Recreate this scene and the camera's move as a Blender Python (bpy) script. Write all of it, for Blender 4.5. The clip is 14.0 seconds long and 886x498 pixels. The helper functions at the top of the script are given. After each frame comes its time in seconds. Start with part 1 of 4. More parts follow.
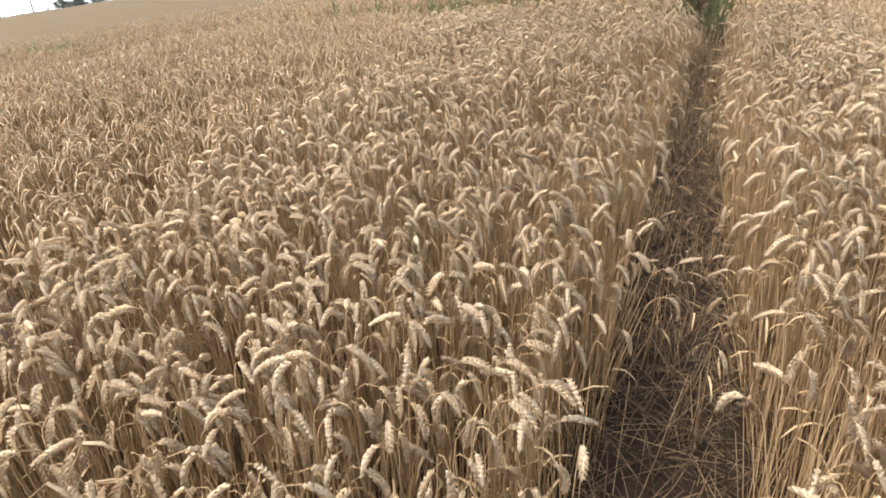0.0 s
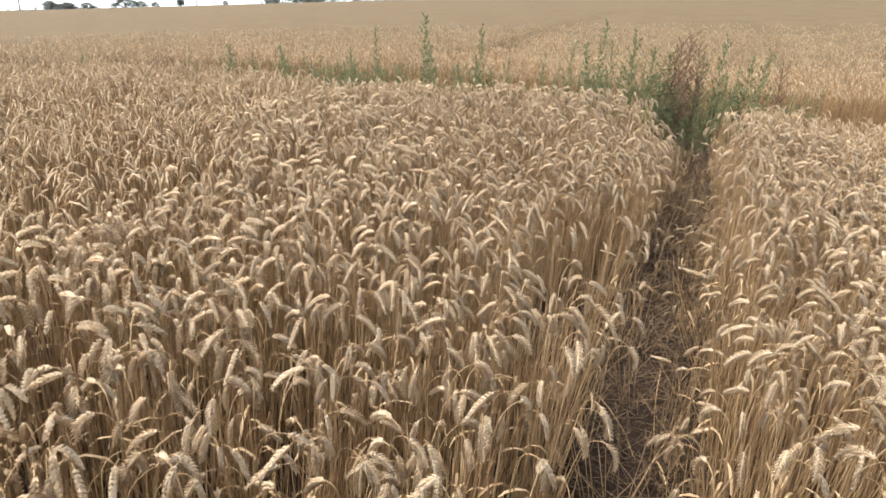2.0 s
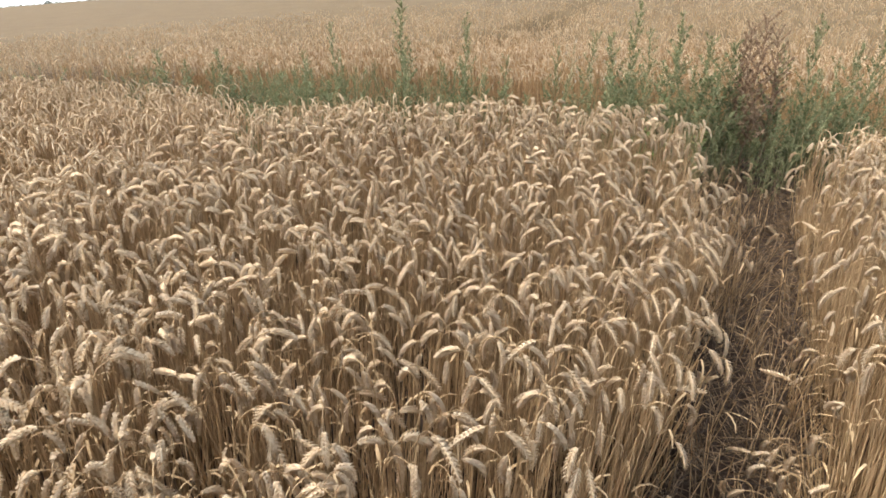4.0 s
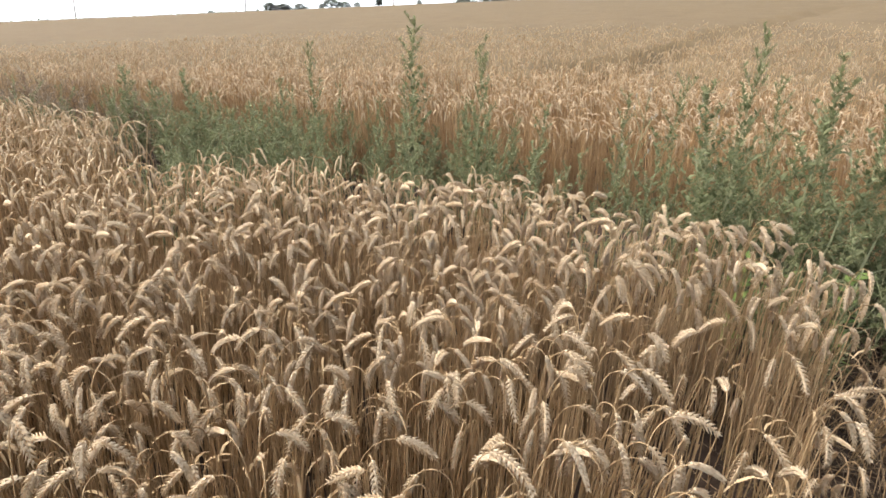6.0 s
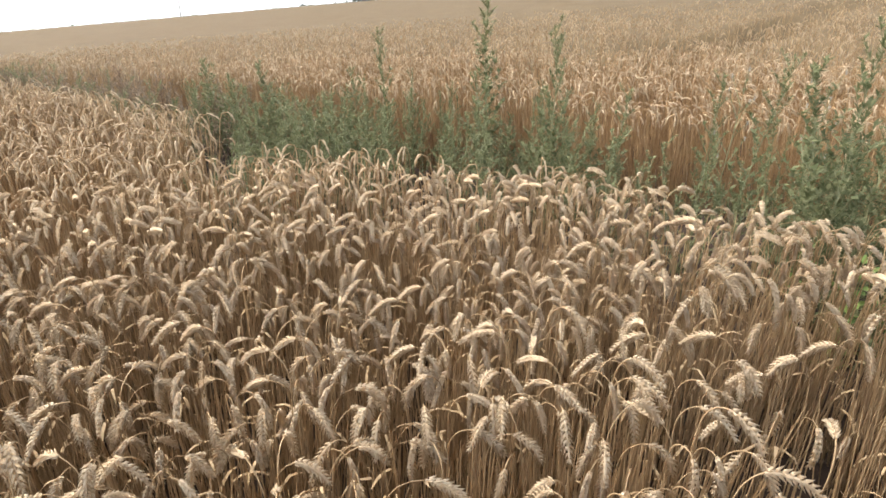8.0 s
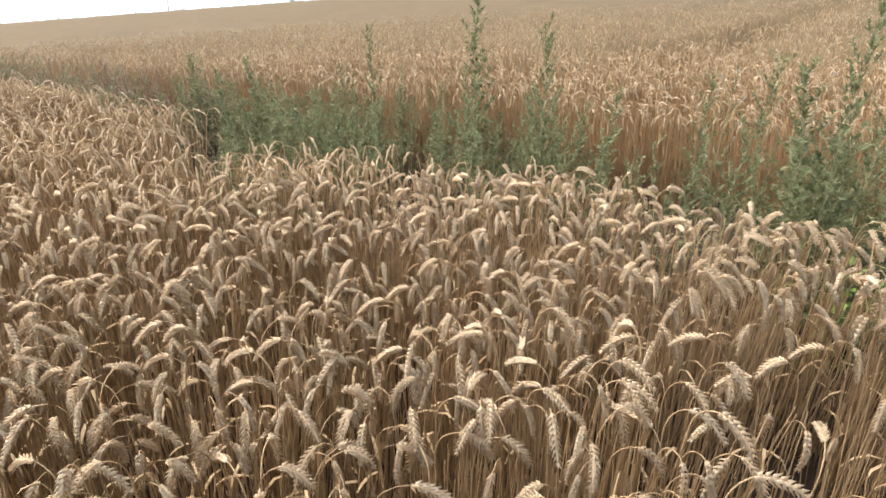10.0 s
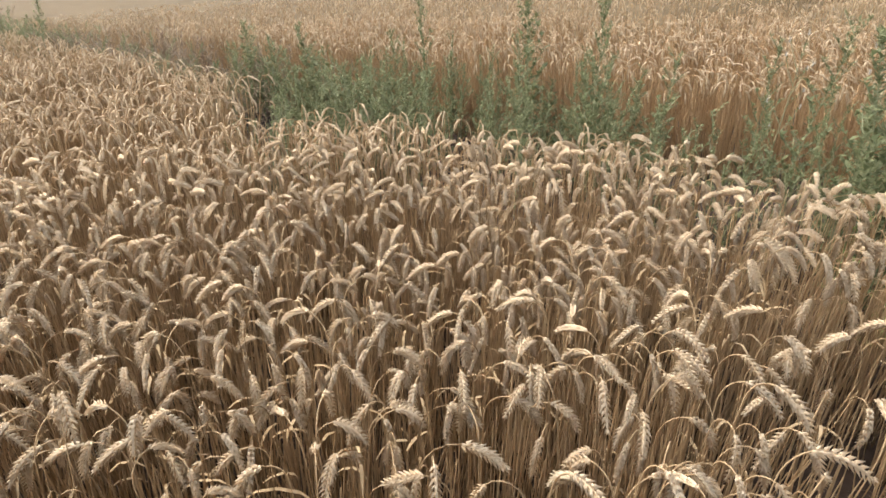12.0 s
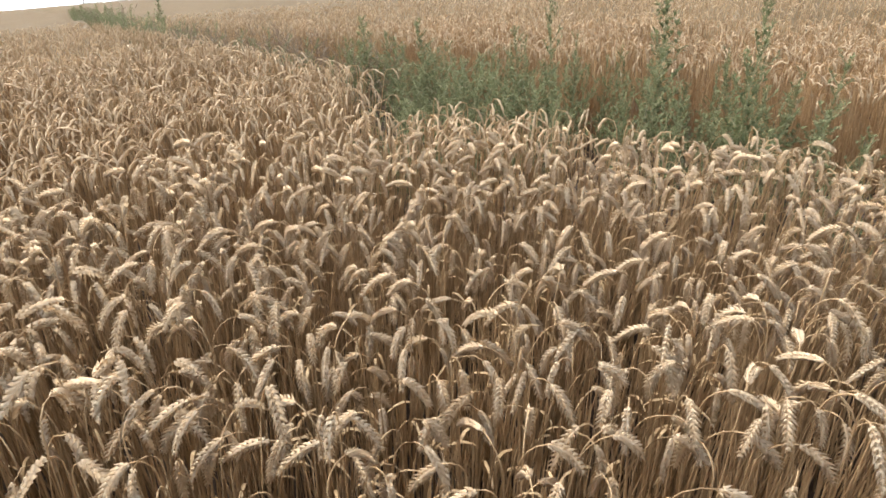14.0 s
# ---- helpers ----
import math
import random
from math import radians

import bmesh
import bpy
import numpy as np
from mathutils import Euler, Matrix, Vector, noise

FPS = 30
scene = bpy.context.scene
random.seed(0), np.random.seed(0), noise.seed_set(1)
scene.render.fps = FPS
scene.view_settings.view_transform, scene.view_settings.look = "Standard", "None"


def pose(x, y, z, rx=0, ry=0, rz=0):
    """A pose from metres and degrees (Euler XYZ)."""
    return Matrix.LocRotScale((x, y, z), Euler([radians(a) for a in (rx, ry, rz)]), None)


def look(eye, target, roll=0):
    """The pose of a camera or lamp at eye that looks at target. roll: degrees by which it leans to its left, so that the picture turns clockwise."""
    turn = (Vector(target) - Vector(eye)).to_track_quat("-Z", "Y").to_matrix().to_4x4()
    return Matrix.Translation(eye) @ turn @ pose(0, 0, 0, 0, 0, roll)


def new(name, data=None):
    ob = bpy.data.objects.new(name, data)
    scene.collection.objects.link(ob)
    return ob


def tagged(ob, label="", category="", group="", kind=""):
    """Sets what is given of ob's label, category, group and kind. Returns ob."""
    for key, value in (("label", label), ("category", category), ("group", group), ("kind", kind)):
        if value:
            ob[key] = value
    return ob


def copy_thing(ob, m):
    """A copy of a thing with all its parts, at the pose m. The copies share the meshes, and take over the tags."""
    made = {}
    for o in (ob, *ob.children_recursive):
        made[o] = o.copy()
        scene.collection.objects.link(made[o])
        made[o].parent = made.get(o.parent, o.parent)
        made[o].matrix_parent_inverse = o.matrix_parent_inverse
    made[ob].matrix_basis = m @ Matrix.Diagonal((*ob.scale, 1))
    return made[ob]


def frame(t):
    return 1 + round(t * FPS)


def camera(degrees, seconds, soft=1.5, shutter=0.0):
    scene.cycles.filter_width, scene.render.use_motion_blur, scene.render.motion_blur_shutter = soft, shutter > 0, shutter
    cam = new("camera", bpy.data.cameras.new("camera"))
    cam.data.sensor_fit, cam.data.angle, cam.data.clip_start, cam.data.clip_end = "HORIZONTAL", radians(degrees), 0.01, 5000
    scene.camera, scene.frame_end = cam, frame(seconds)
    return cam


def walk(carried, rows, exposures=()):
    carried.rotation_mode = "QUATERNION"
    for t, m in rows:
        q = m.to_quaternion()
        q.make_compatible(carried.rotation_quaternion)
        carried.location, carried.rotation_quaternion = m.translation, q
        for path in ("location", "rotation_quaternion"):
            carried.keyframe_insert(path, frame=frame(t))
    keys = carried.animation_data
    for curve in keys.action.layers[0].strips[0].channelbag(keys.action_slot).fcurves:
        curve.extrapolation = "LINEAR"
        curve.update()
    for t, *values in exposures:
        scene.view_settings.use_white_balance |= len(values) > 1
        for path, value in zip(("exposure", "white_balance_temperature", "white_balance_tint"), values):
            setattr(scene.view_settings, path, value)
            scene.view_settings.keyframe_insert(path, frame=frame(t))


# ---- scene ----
cam = camera(71.8, 14.0, soft=1.6, shutter=0.06)
PATH = [
    (0, (0.006, -0.584, 1.443), (-1.368, 2.786, -0.218), -3.07),
    (0.5, (-0.056, 0.093, 1.512), (-1.330, 3.546, -0.057), 3.18),
    (1, (-0.070, 0.807, 1.490), (-1.484, 4.246, 0.016), 1.25),
    (1.5, (0.006, 1.484, 1.569), (-1.494, 4.939, 0.221), 2.36),
    (2, (-0.027, 2.202, 1.605), (-1.259, 5.741, 0.206), 4.22),
    (2.5, (0.024, 2.884, 1.604), (-1.269, 6.364, 0.117), 0.91),
    (3, (0.095, 3.504, 1.729), (-1.588, 6.809, 0.233), -1.22),
    (3.5, (-0.022, 3.997, 1.696), (-1.639, 7.323, 0.172), 2.37),
    (4, (-0.057, 4.556, 1.785), (-1.613, 7.893, 0.221), 1.64),
    (4.2, (-0.045, 4.801, 1.764), (-1.593, 8.137, 0.190), 0.68),
    (6.3, (-0.314, 6.972, 1.755), (-2.727, 9.804, 0.287), 3.62),
    (6.5, (-0.318, 7.010, 1.751), (-2.917, 9.637, 0.223), 2.25),
    (7, (-0.330, 7.016, 1.752), (-3.158, 9.356, 0.166), 0.76),
    (7.5, (-0.351, 7.034, 1.757), (-3.108, 9.415, 0.106), 0.66),
    (7.7, (-0.350, 7.030, 1.740), (-2.959, 9.612, 0.151), 1.10),
    (9.8, (-0.329, 7.061, 1.719), (-2.833, 9.763, 0.162), 1.55),
    (10, (-0.360, 7.049, 1.729), (-2.878, 9.720, 0.141), 1.95),
    (10.5, (-0.352, 7.050, 1.725), (-2.980, 9.586, 0.093), 2.12),
    (11, (-0.382, 7.019, 1.728), (-3.041, 9.491, 0.048), 1.28),
    (11.5, (-0.332, 7.048, 1.716), (-2.998, 9.485, -0.001), 0.69),
    (12, (-0.365, 7.032, 1.720), (-3.026, 9.436, -0.053), 1.07),
    (12.5, (-0.351, 7.037, 1.708), (-3.055, 9.415, -0.033), 1.44),
    (13, (-0.399, 7.021, 1.726), (-3.099, 9.389, -0.036), 2.80),
    (13.5, (-0.497, 7.063, 1.659), (-3.366, 9.251, -0.067), 3.14),
    (14, (-0.643, 6.893, 1.631), (-3.608, 8.931, -0.116), 1.28),
]

walk(cam, [(t, look(eye, target, roll)) for t, eye, target, roll in PATH])

# ---- light ----
SUN_AZ, SUN_EL = 111.0, 55.0          # degrees to the left of +y, and above the horizon
world = bpy.data.worlds.new("sky")
scene.world = world
world.use_nodes = True
wn = world.node_tree.nodes
sky = wn.new("ShaderNodeTexSky")
sky.sky_type = "NISHITA"
sky.sun_disc = False
sky.sun_elevation = radians(SUN_EL)
sky.sun_rotation = radians(-SUN_AZ)
sky.air_density, sky.dust_density, sky.ozone_density = 1.0, 2.2, 1.0
wn["Background"].inputs["Strength"].default_value = 0.15
# the land falls away to one side: keep the low haze of the horizon going down to its skyline
sky_at = wn.new("ShaderNodeTexCoord")
split, join, floor_z = wn.new("ShaderNodeSeparateXYZ"), wn.new("ShaderNodeCombineXYZ"), wn.new("ShaderNodeMath")
floor_z.operation = "MAXIMUM"
floor_z.inputs[1].default_value = 0.14
wl = world.node_tree.links
wl.new(sky_at.outputs["Generated"], split.inputs[0])
wl.new(split.outputs[0], join.inputs[0])
wl.new(split.outputs[1], join.inputs[1])
wl.new(split.outputs[2], floor_z.inputs[0])
wl.new(floor_z.outputs[0], join.inputs[2])
wl.new(join.outputs[0], sky.inputs[0])
haze = wn.new("ShaderNodeHueSaturation")
haze.inputs["Saturation"].default_value = 0.40
wl.new(sky.outputs[0], haze.inputs["Color"])
wl.new(haze.outputs[0], wn["Background"].inputs["Color"])
sun_data = bpy.data.lights.new("sun", "SUN")
sun_data.energy, sun_data.angle, sun_data.color = 1.22, radians(18.0), (1.0, 0.87, 0.70)
sun = new("sun", sun_data)
a, e = radians(SUN_AZ), radians(SUN_EL)
sun.matrix_world = look((-math.sin(a) * math.cos(e) * 50, math.cos(a) * math.cos(e) * 50, math.sin(e) * 50), (0, 0, 0))
scene.view_settings.exposure = 2.03


# ---- materials ----
def material(name, low, high, rough=0.8, scale=40.0, bump=0.0, husks=0.0, per_piece="island", translucent=0.0, dark=None, gloss=0.3):
    """Two tones mixed by fine and coarse noise and by a random value per piece."""
    mat = bpy.data.materials.new(name)
    mat.use_nodes = True
    nt = mat.node_tree
    n, l = nt.nodes, nt.links
    bsdf = n["Principled BSDF"]
    bsdf.inputs["Roughness"].default_value = rough
    bsdf.inputs["Specular IOR Level"].default_value = gloss
    coord = n.new("ShaderNodeTexCoord")
    fine = n.new("ShaderNodeTexNoise")
    fine.inputs["Scale"].default_value = scale
    fine.inputs["Detail"].default_value = 4
    l.new(coord.outputs["Object"], fine.inputs["Vector"])
    coarse = n.new("ShaderNodeTexNoise")
    coarse.inputs["Scale"].default_value = scale / 25
    coarse.inputs["Detail"].default_value = 3
    l.new(coord.outputs["Object"], coarse.inputs["Vector"])
    add = n.new("ShaderNodeMath")
    add.operation = "MULTIPLY_ADD"
    add.inputs[1].default_value = 0.55
    l.new(fine.outputs["Fac"], add.inputs[0])
    half = n.new("ShaderNodeMath")
    half.operation = "MULTIPLY_ADD"
    half.inputs[1].default_value = 0.45
    l.new(coarse.outputs["Fac"], half.inputs[0])
    l.new(half.outputs[0], add.inputs[2])
    if per_piece == "island":
        rnd = n.new("ShaderNodeNewGeometry").outputs["Random Per Island"]
    else:
        rnd = n.new("ShaderNodeObjectInfo").outputs["Random"]
    rs = n.new("ShaderNodeMath")
    rs.operation = "MULTIPLY_ADD"
    rs.inputs[1].default_value = 0.6
    rs.inputs[2].default_value = -0.3
    l.new(rnd, rs.inputs[0])
    l.new(rs.outputs[0], half.inputs[2])
    ramp = n.new("ShaderNodeValToRGB")
    ramp.color_ramp.elements[0].position, ramp.color_ramp.elements[0].color = 0.2, (*low, 1)
    ramp.color_ramp.elements[1].position, ramp.color_ramp.elements[1].color = 0.8, (*high, 1)
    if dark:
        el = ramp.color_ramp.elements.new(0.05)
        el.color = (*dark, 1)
    l.new(add.outputs[0], ramp.inputs[0])
    l.new(ramp.outputs[0], bsdf.inputs["Base Color"])
    if bump:
        b = n.new("ShaderNodeBump")
        b.inputs["Strength"].default_value = bump
        b.inputs["Distance"].default_value = 0.02
        l.new(fine.outputs["Fac"], b.inputs["Height"])
        l.new(b.outputs[0], bsdf.inputs["Normal"])
    if husks:
        cells = n.new("ShaderNodeTexVoronoi")
        cells.inputs["Scale"].default_value = husks
        l.new(coord.outputs["Object"], cells.inputs["Vector"])
        b = n.new("ShaderNodeBump")
        b.invert = True
        b.inputs["Strength"].default_value = 0.6
        b.inputs["Distance"].default_value = 0.006
        l.new(cells.outputs["Distance"], b.inputs["Height"])
        l.new(b.outputs[0], bsdf.inputs["Normal"])
        # Cell edges take a darker tone, as painted shade between the husks.
        gap_shade = n.new("ShaderNodeMath")
        gap_shade.operation = "MULTIPLY_ADD"
        gap_shade.inputs[1].default_value = -0.10
        l.new(cells.outputs["Distance"], gap_shade.inputs[0])
        lift = n.new("ShaderNodeMath")
        lift.operation = "ADD"
        lift.inputs[1].default_value = 0.05
        l.new(add.outputs[0], lift.inputs[0])
        l.new(lift.outputs[0], gap_shade.inputs[2])
        l.new(gap_shade.outputs[0], ramp.inputs[0])
    if translucent:
        tr = n.new("ShaderNodeBsdfTranslucent")
        l.new(ramp.outputs[0], tr.inputs["Color"])
        mix = n.new("ShaderNodeMixShader")
        mix.inputs[0].default_value = translucent
        l.new(bsdf.outputs[0], mix.inputs[1])
        l.new(tr.outputs[0], mix.inputs[2])
        l.new(mix.outputs[0], n["Material Output"].inputs["Surface"])
    return mat


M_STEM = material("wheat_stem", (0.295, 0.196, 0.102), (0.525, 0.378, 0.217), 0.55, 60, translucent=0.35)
M_EAR = material("wheat_ear", (0.64, 0.505, 0.345), (0.79, 0.668, 0.495), 0.8, 90, translucent=0.55, husks=115, gloss=0.15)
# Reddish ears past the strip; for farther plot ears, husk self-shading put into colour.
M_EAR_RED_SHADED = material("reddish_shaded_wheat_ear", (0.52, 0.405, 0.272), (0.66, 0.535, 0.376), 0.8, 90, translucent=0.5, husks=115, gloss=0.15)
M_LEAF = material("dry_leaf", (0.34, 0.235, 0.125), (0.55, 0.415, 0.25), 0.8, 50, translucent=0.3)
M_STEM_RED = material("wheat_stem_reddish", (0.27, 0.165, 0.080), (0.46, 0.305, 0.158), 0.55, 60, translucent=0.12)
# Dark soil, its colour lowered further for shade in path and crop.
M_SOIL_SHADED = material("soil", (0.011, 0.0065, 0.004), (0.034, 0.020, 0.012), 0.95, 18, bump=0.8, per_piece="object")
# Straw tones lowered in the colour for the shade lying in the path.
M_STRAW_SHADED = material("straw", (0.016, 0.010, 0.006), (0.215, 0.146, 0.080), 0.7, 50, dark=(0.012, 0.008, 0.005))
# Low tones hold the self-shading of the ears and the dark between them.
M_CANOPY_SHADED = material("shaded_wheat_canopy", (0.052, 0.037, 0.019), (0.155, 0.113, 0.062), 0.95, 20, bump=0.8, per_piece="object", gloss=0.08)
M_WEED = material("weed_leaf", (0.099, 0.115, 0.050), (0.206, 0.214, 0.108), 0.8, 60, translucent=0.4)
M_WEED_STEM = material("weed_stem", (0.16, 0.17, 0.08), (0.32, 0.31, 0.18), 0.7, 60)
M_DOCK = material("dry_dock", (0.150, 0.096, 0.060), (0.305, 0.208, 0.134), 0.8, 60, translucent=0.15)
M_DRY = material("dry_weed", (0.150, 0.112, 0.074), (0.290, 0.222, 0.150), 0.85, 60, translucent=0.15)
# Leaf tones greyed and lightened: distance haze put into the colour.
M_TREE_HAZED = material("hazed_tree_leaf", (0.130, 0.145, 0.120), (0.220, 0.235, 0.200), 0.8, 2, translucent=0.1)
M_BARK = material("bark", (0.08, 0.06, 0.045), (0.18, 0.14, 0.11), 0.9, 8)
M_WALL = material("far_wall", (0.24, 0.25, 0.25), (0.36, 0.37, 0.37), 0.9, 3, per_piece="object")
M_ROOF = material("far_roof", (0.10, 0.09, 0.09), (0.20, 0.18, 0.17), 0.8, 3, per_piece="object")
M_FLUFF = material("thistle_down", (0.34, 0.31, 0.26), (0.50, 0.47, 0.40), 0.9, 40, translucent=0.3)
M_POLE = material("pole_wood", (0.12, 0.10, 0.08), (0.24, 0.21, 0.18), 0.9, 6, per_piece="object")


# ---- the lie of the land ----
def terrain(x, y):
    """Ground height: nearly level plots, on a hillside that falls to the left and crests far off."""
    x, y = np.asarray(x, float), np.asarray(y, float)
    near = -0.030 * x + 0.030 * (y - 4)
    dx, dy = x + 0.3, y - 7.0
    r = np.hypot(dx, dy)
    far = 0.10 + 0.0755 * dx + 0.0645 * dy
    w = r * r / (r * r + 64.0)
    z = near + w * (far - near)
    over = np.maximum(r - CREST, 0)
    return z - 0.16 * over


CREST = 300.0


EDGE_A = ((-75, 12.3), (-40, 10.32), (-29, 9.93), (-19, 9.2), (-11, 8.85), (-7.8, 8.7), (-6.2, 8.74), (-4.9, 8.93), (-4.35, 8.88), (-4.0, 8.62), (-3.8, 8.28), (-3.5, 8.25), (-3.32, 8.9), (-3.0, 8.95),
          (-2.2, 9.36), (-1.2, 9.53), (-0.6, 9.6), (-0.15, 9.6))
EDGE_C = ((-75, 12.6), (-40, 10.72), (-30, 10.4), (-21, 10.0), (-13, 9.62), (-10, 9.85), (-8, 10.02), (-6.3, 10.2), (-4.5, 10.5), (-3.0, 10.95), (-2.1, 11.22), (-1.0, 11.35), (3.0, 12.6), (30, 20))


def edge_a(x):
    """Far edge of the plot left of the path."""
    return np.interp(x, *zip(*EDGE_A)) + 0.05 * np.sin(np.asarray(x) * 6.1)


def edge_c(x):
    """Near edge of the field beyond the weed strip."""
    return np.interp(x, *zip(*EDGE_C)) + 0.08 * np.sin(np.asarray(x) * 3.3)


def edge_b(x):
    """Far edge of the plot right of the path."""
    return 9.7 + 0.75 * (np.asarray(x, float) - 0.33)


def path_l(y):
    """Left edge of the trodden path."""
    return np.interp(y, (0, 5.4, 6.0, 6.7, 7.4, 8.3, 9.5), (-0.19, -0.20, -0.15, -0.07, -0.08, -0.20, -0.36))


def path_r(y):
    """Right edge of the trodden path, which widens towards its end."""
    return np.interp(y, (0, 4.0, 5.6, 6.2, 6.9, 8.0), (0.35, 0.35, 0.43, 0.43, 0.55, 0.54))


def in_wheat(x, y):
    wob = 0.03 * np.sin(y * 5.1) + 0.02 * np.sin(y * 11.7 + 1)
    a = (x < path_l(y) + wob) & (y < edge_a(x))
    b = (x > path_r(y) + wob) & (y < edge_b(x))
    c = y > edge_c(x)
    c &= ~((np.abs(tram(x, y)) < 0.26))
    return a | b | c


def tram(x, y):
    """Distance from the wheel track through the far field."""
    return np.where(y > 11.5, x + 4.5 + 0.10 * np.sin(y * 0.6), 9.0)


def lump(x, y):
    """Slow swell of the crop's height, about -1 to 1."""
    return (np.sin(x * 2.1 + 0.7 * np.sin(y * 1.3)) * np.cos(y * 1.9 + 0.5) + 0.7 * np.sin(x * 4.7 + y * 3.9) * np.sin(y * 5.3 - x * 2.2)) / 1.5


# ---- mesh helpers ----
def mesh_from(name, verts, loops, sizes, mats, mat_index):
    me = bpy.data.meshes.new(name)
    me.vertices.add(len(verts))
    me.vertices.foreach_set("co", np.ascontiguousarray(verts, np.float32).ravel())
    me.loops.add(len(loops))
    me.loops.foreach_set("vertex_index", np.asarray(loops, np.int32))
    me.polygons.add(len(sizes))
    starts = np.concatenate([[0], np.cumsum(sizes)[:-1]]).astype(np.int32)
    me.polygons.foreach_set("loop_start", starts)
    for m in mats:
        me.materials.append(m)
    me.polygons.foreach_set("material_index", np.asarray(mat_index, np.int32))
    me.update(calc_edges=True)
    me.validate()
    return me


class Build:
    """Collects faces as plain lists."""

    def __init__(self):
        self.v, self.f, self.m = [], [], []

    def tube(self, pts, radii, sides, mat, cap=True, turn=0.0, flat=1.0, axis=None):
        pts = [Vector(p) for p in pts]
        base = len(self.v)
        for i, p in enumerate(pts):
            t = (pts[min(i + 1, len(pts) - 1)] - pts[max(i - 1, 0)]).normalized()
            ref = Vector(axis) if axis else (Vector((1, 0, 0)) if abs(t.x) < 0.9 else Vector((0, 1, 0)))
            u = (ref - t * ref.dot(t)).normalized()
            w = t.cross(u)
            for k in range(sides):
                g = 2 * math.pi * k / sides + turn
                self.v.append(p + (u * math.cos(g) + w * math.sin(g) * flat) * radii[i])
        for i in range(len(pts) - 1):
            for k in range(sides):
                a, b = base + i * sides + k, base + i * sides + (k + 1) % sides
                self.f.append((a, b, b + sides, a + sides))
                self.m.append(mat)
        if cap:
            last = base + (len(pts) - 1) * sides
            self.f.append(tuple(last + k for k in range(sides)))
            self.m.append(mat)

    def spike(self, c, d, u, length, wide, thick, mat):
        """A pointed grain husk: three faces that rise from the core to a tip, open where the core hides it."""
        w = d.cross(u).normalized()
        base = len(self.v)
        foot = c - d * length * 0.12
        self.v += [foot + u * wide - w * thick * 0.4, foot + w * thick, foot - u * wide - w * thick * 0.4, c + d * length * 0.65]
        for k in range(3):
            self.f.append((base + k, base + (k + 1) % 3, base + 3))
            self.m.append(mat)

    def ribbon(self, pts, widths, side, mat):
        base = len(self.v)
        side = Vector(side)
        for p, w in zip(pts, widths):
            self.v += [Vector(p) - side * w, Vector(p) + side * w]
        for i in range(len(pts) - 1):
            a = base + 2 * i
            self.f.append((a, a + 1, a + 3, a + 2))
            self.m.append(mat)

    def arrays(self):
        v = np.array([tuple(p) for p in self.v], float)
        return v, self.f, self.m

    def mesh(self, name, mats, smooth=False):
        v, f, m = self.arrays()
        me = mesh_from(name, v, [i for q in f for i in q], [len(q) for q in f], mats, m)
        me.polygons.foreach_set("use_smooth", np.full(len(me.polygons), smooth))
        return me


def scatter(name, templates, pick, where, spin, size, lean, mats):
    """One mesh out of many placed copies of small templates."""
    V, L, S, MI, off = [], [], [], [], 0
    for k, (tv, tf, tm) in enumerate(templates):
        sel = np.nonzero(pick == k)[0]
        if not len(sel):
            continue
        c, s = np.cos(spin[sel])[:, None], np.sin(spin[sel])[:, None]
        sc = size[sel][:, None, :]
        p = tv[None] * sc
        x = p[..., 0] * c - p[..., 1] * s + lean[sel, 0:1] * p[..., 2] + where[sel, 0:1]
        y = p[..., 0] * s + p[..., 1] * c + lean[sel, 1:2] * p[..., 2] + where[sel, 1:2]
        z = p[..., 2] + where[sel, 2:3]
        V.append(np.stack([x, y, z], -1).reshape(-1, 3))
        fl = np.array([i for q in tf for i in q])
        n = len(sel)
        L.append((fl[None] + (np.arange(n) * len(tv))[:, None] + off).ravel())
        S.append(np.tile([len(q) for q in tf], n))
        MI.append(np.tile(tm, n))
        off += n * len(tv)
    me = mesh_from(name, np.concatenate(V), np.concatenate(L), np.concatenate(S), mats, np.concatenate(MI))
    me.polygons.foreach_set("use_smooth", np.ones(len(me.polygons), bool))
    return new(name, me)


# ---- wheat plants ----
def wheat_curve(rng, steps_stem, steps_neck, steps_ear, height=0.72):
    """Centre lines of stem and ear in the x-z plane; the ear nods towards +x."""
    ear_len = rng.uniform(0.072, 0.102)
    neck = rng.uniform(0.070, 0.125)
    kind = rng.random()
    droop = radians(rng.uniform(158, 192) if kind < 0.78 else rng.uniform(118, 158) if kind < 0.98 or steps_stem < 2 else rng.uniform(40, 90))
    part = rng.uniform(0.40, 0.62) if rng.random() < 0.45 else rng.uniform(0.60, 0.82)
    p, th = np.zeros(3), radians(rng.uniform(0, 4))
    stem, ear = [p.copy()], []
    rise = height - neck * 0.80
    for i in range(steps_stem):
        ds = rise / steps_stem
        p = p + np.array([math.sin(th), 0.0, math.cos(th)]) * ds
        stem.append(p.copy())
    th0 = th
    for i in range(steps_neck):
        th = th0 + (droop * part - th0) * ((i + 0.7) / steps_neck) ** 1.6
        p = p + np.array([math.sin(th), 0.0, math.cos(th)]) * neck / steps_neck
        stem.append(p.copy())
    ear.append(p.copy())
    wig = rng.uniform(-0.12, 0.12)
    for i in range(steps_ear):
        g = (i + 0.5) / steps_ear
        th = droop * part + droop * (1 - part) * g ** 0.55
        p = p + np.array([math.sin(th), wig * g, math.cos(th)]) * ear_len / steps_ear
        ear.append(p.copy())
    return stem, ear, ear_len


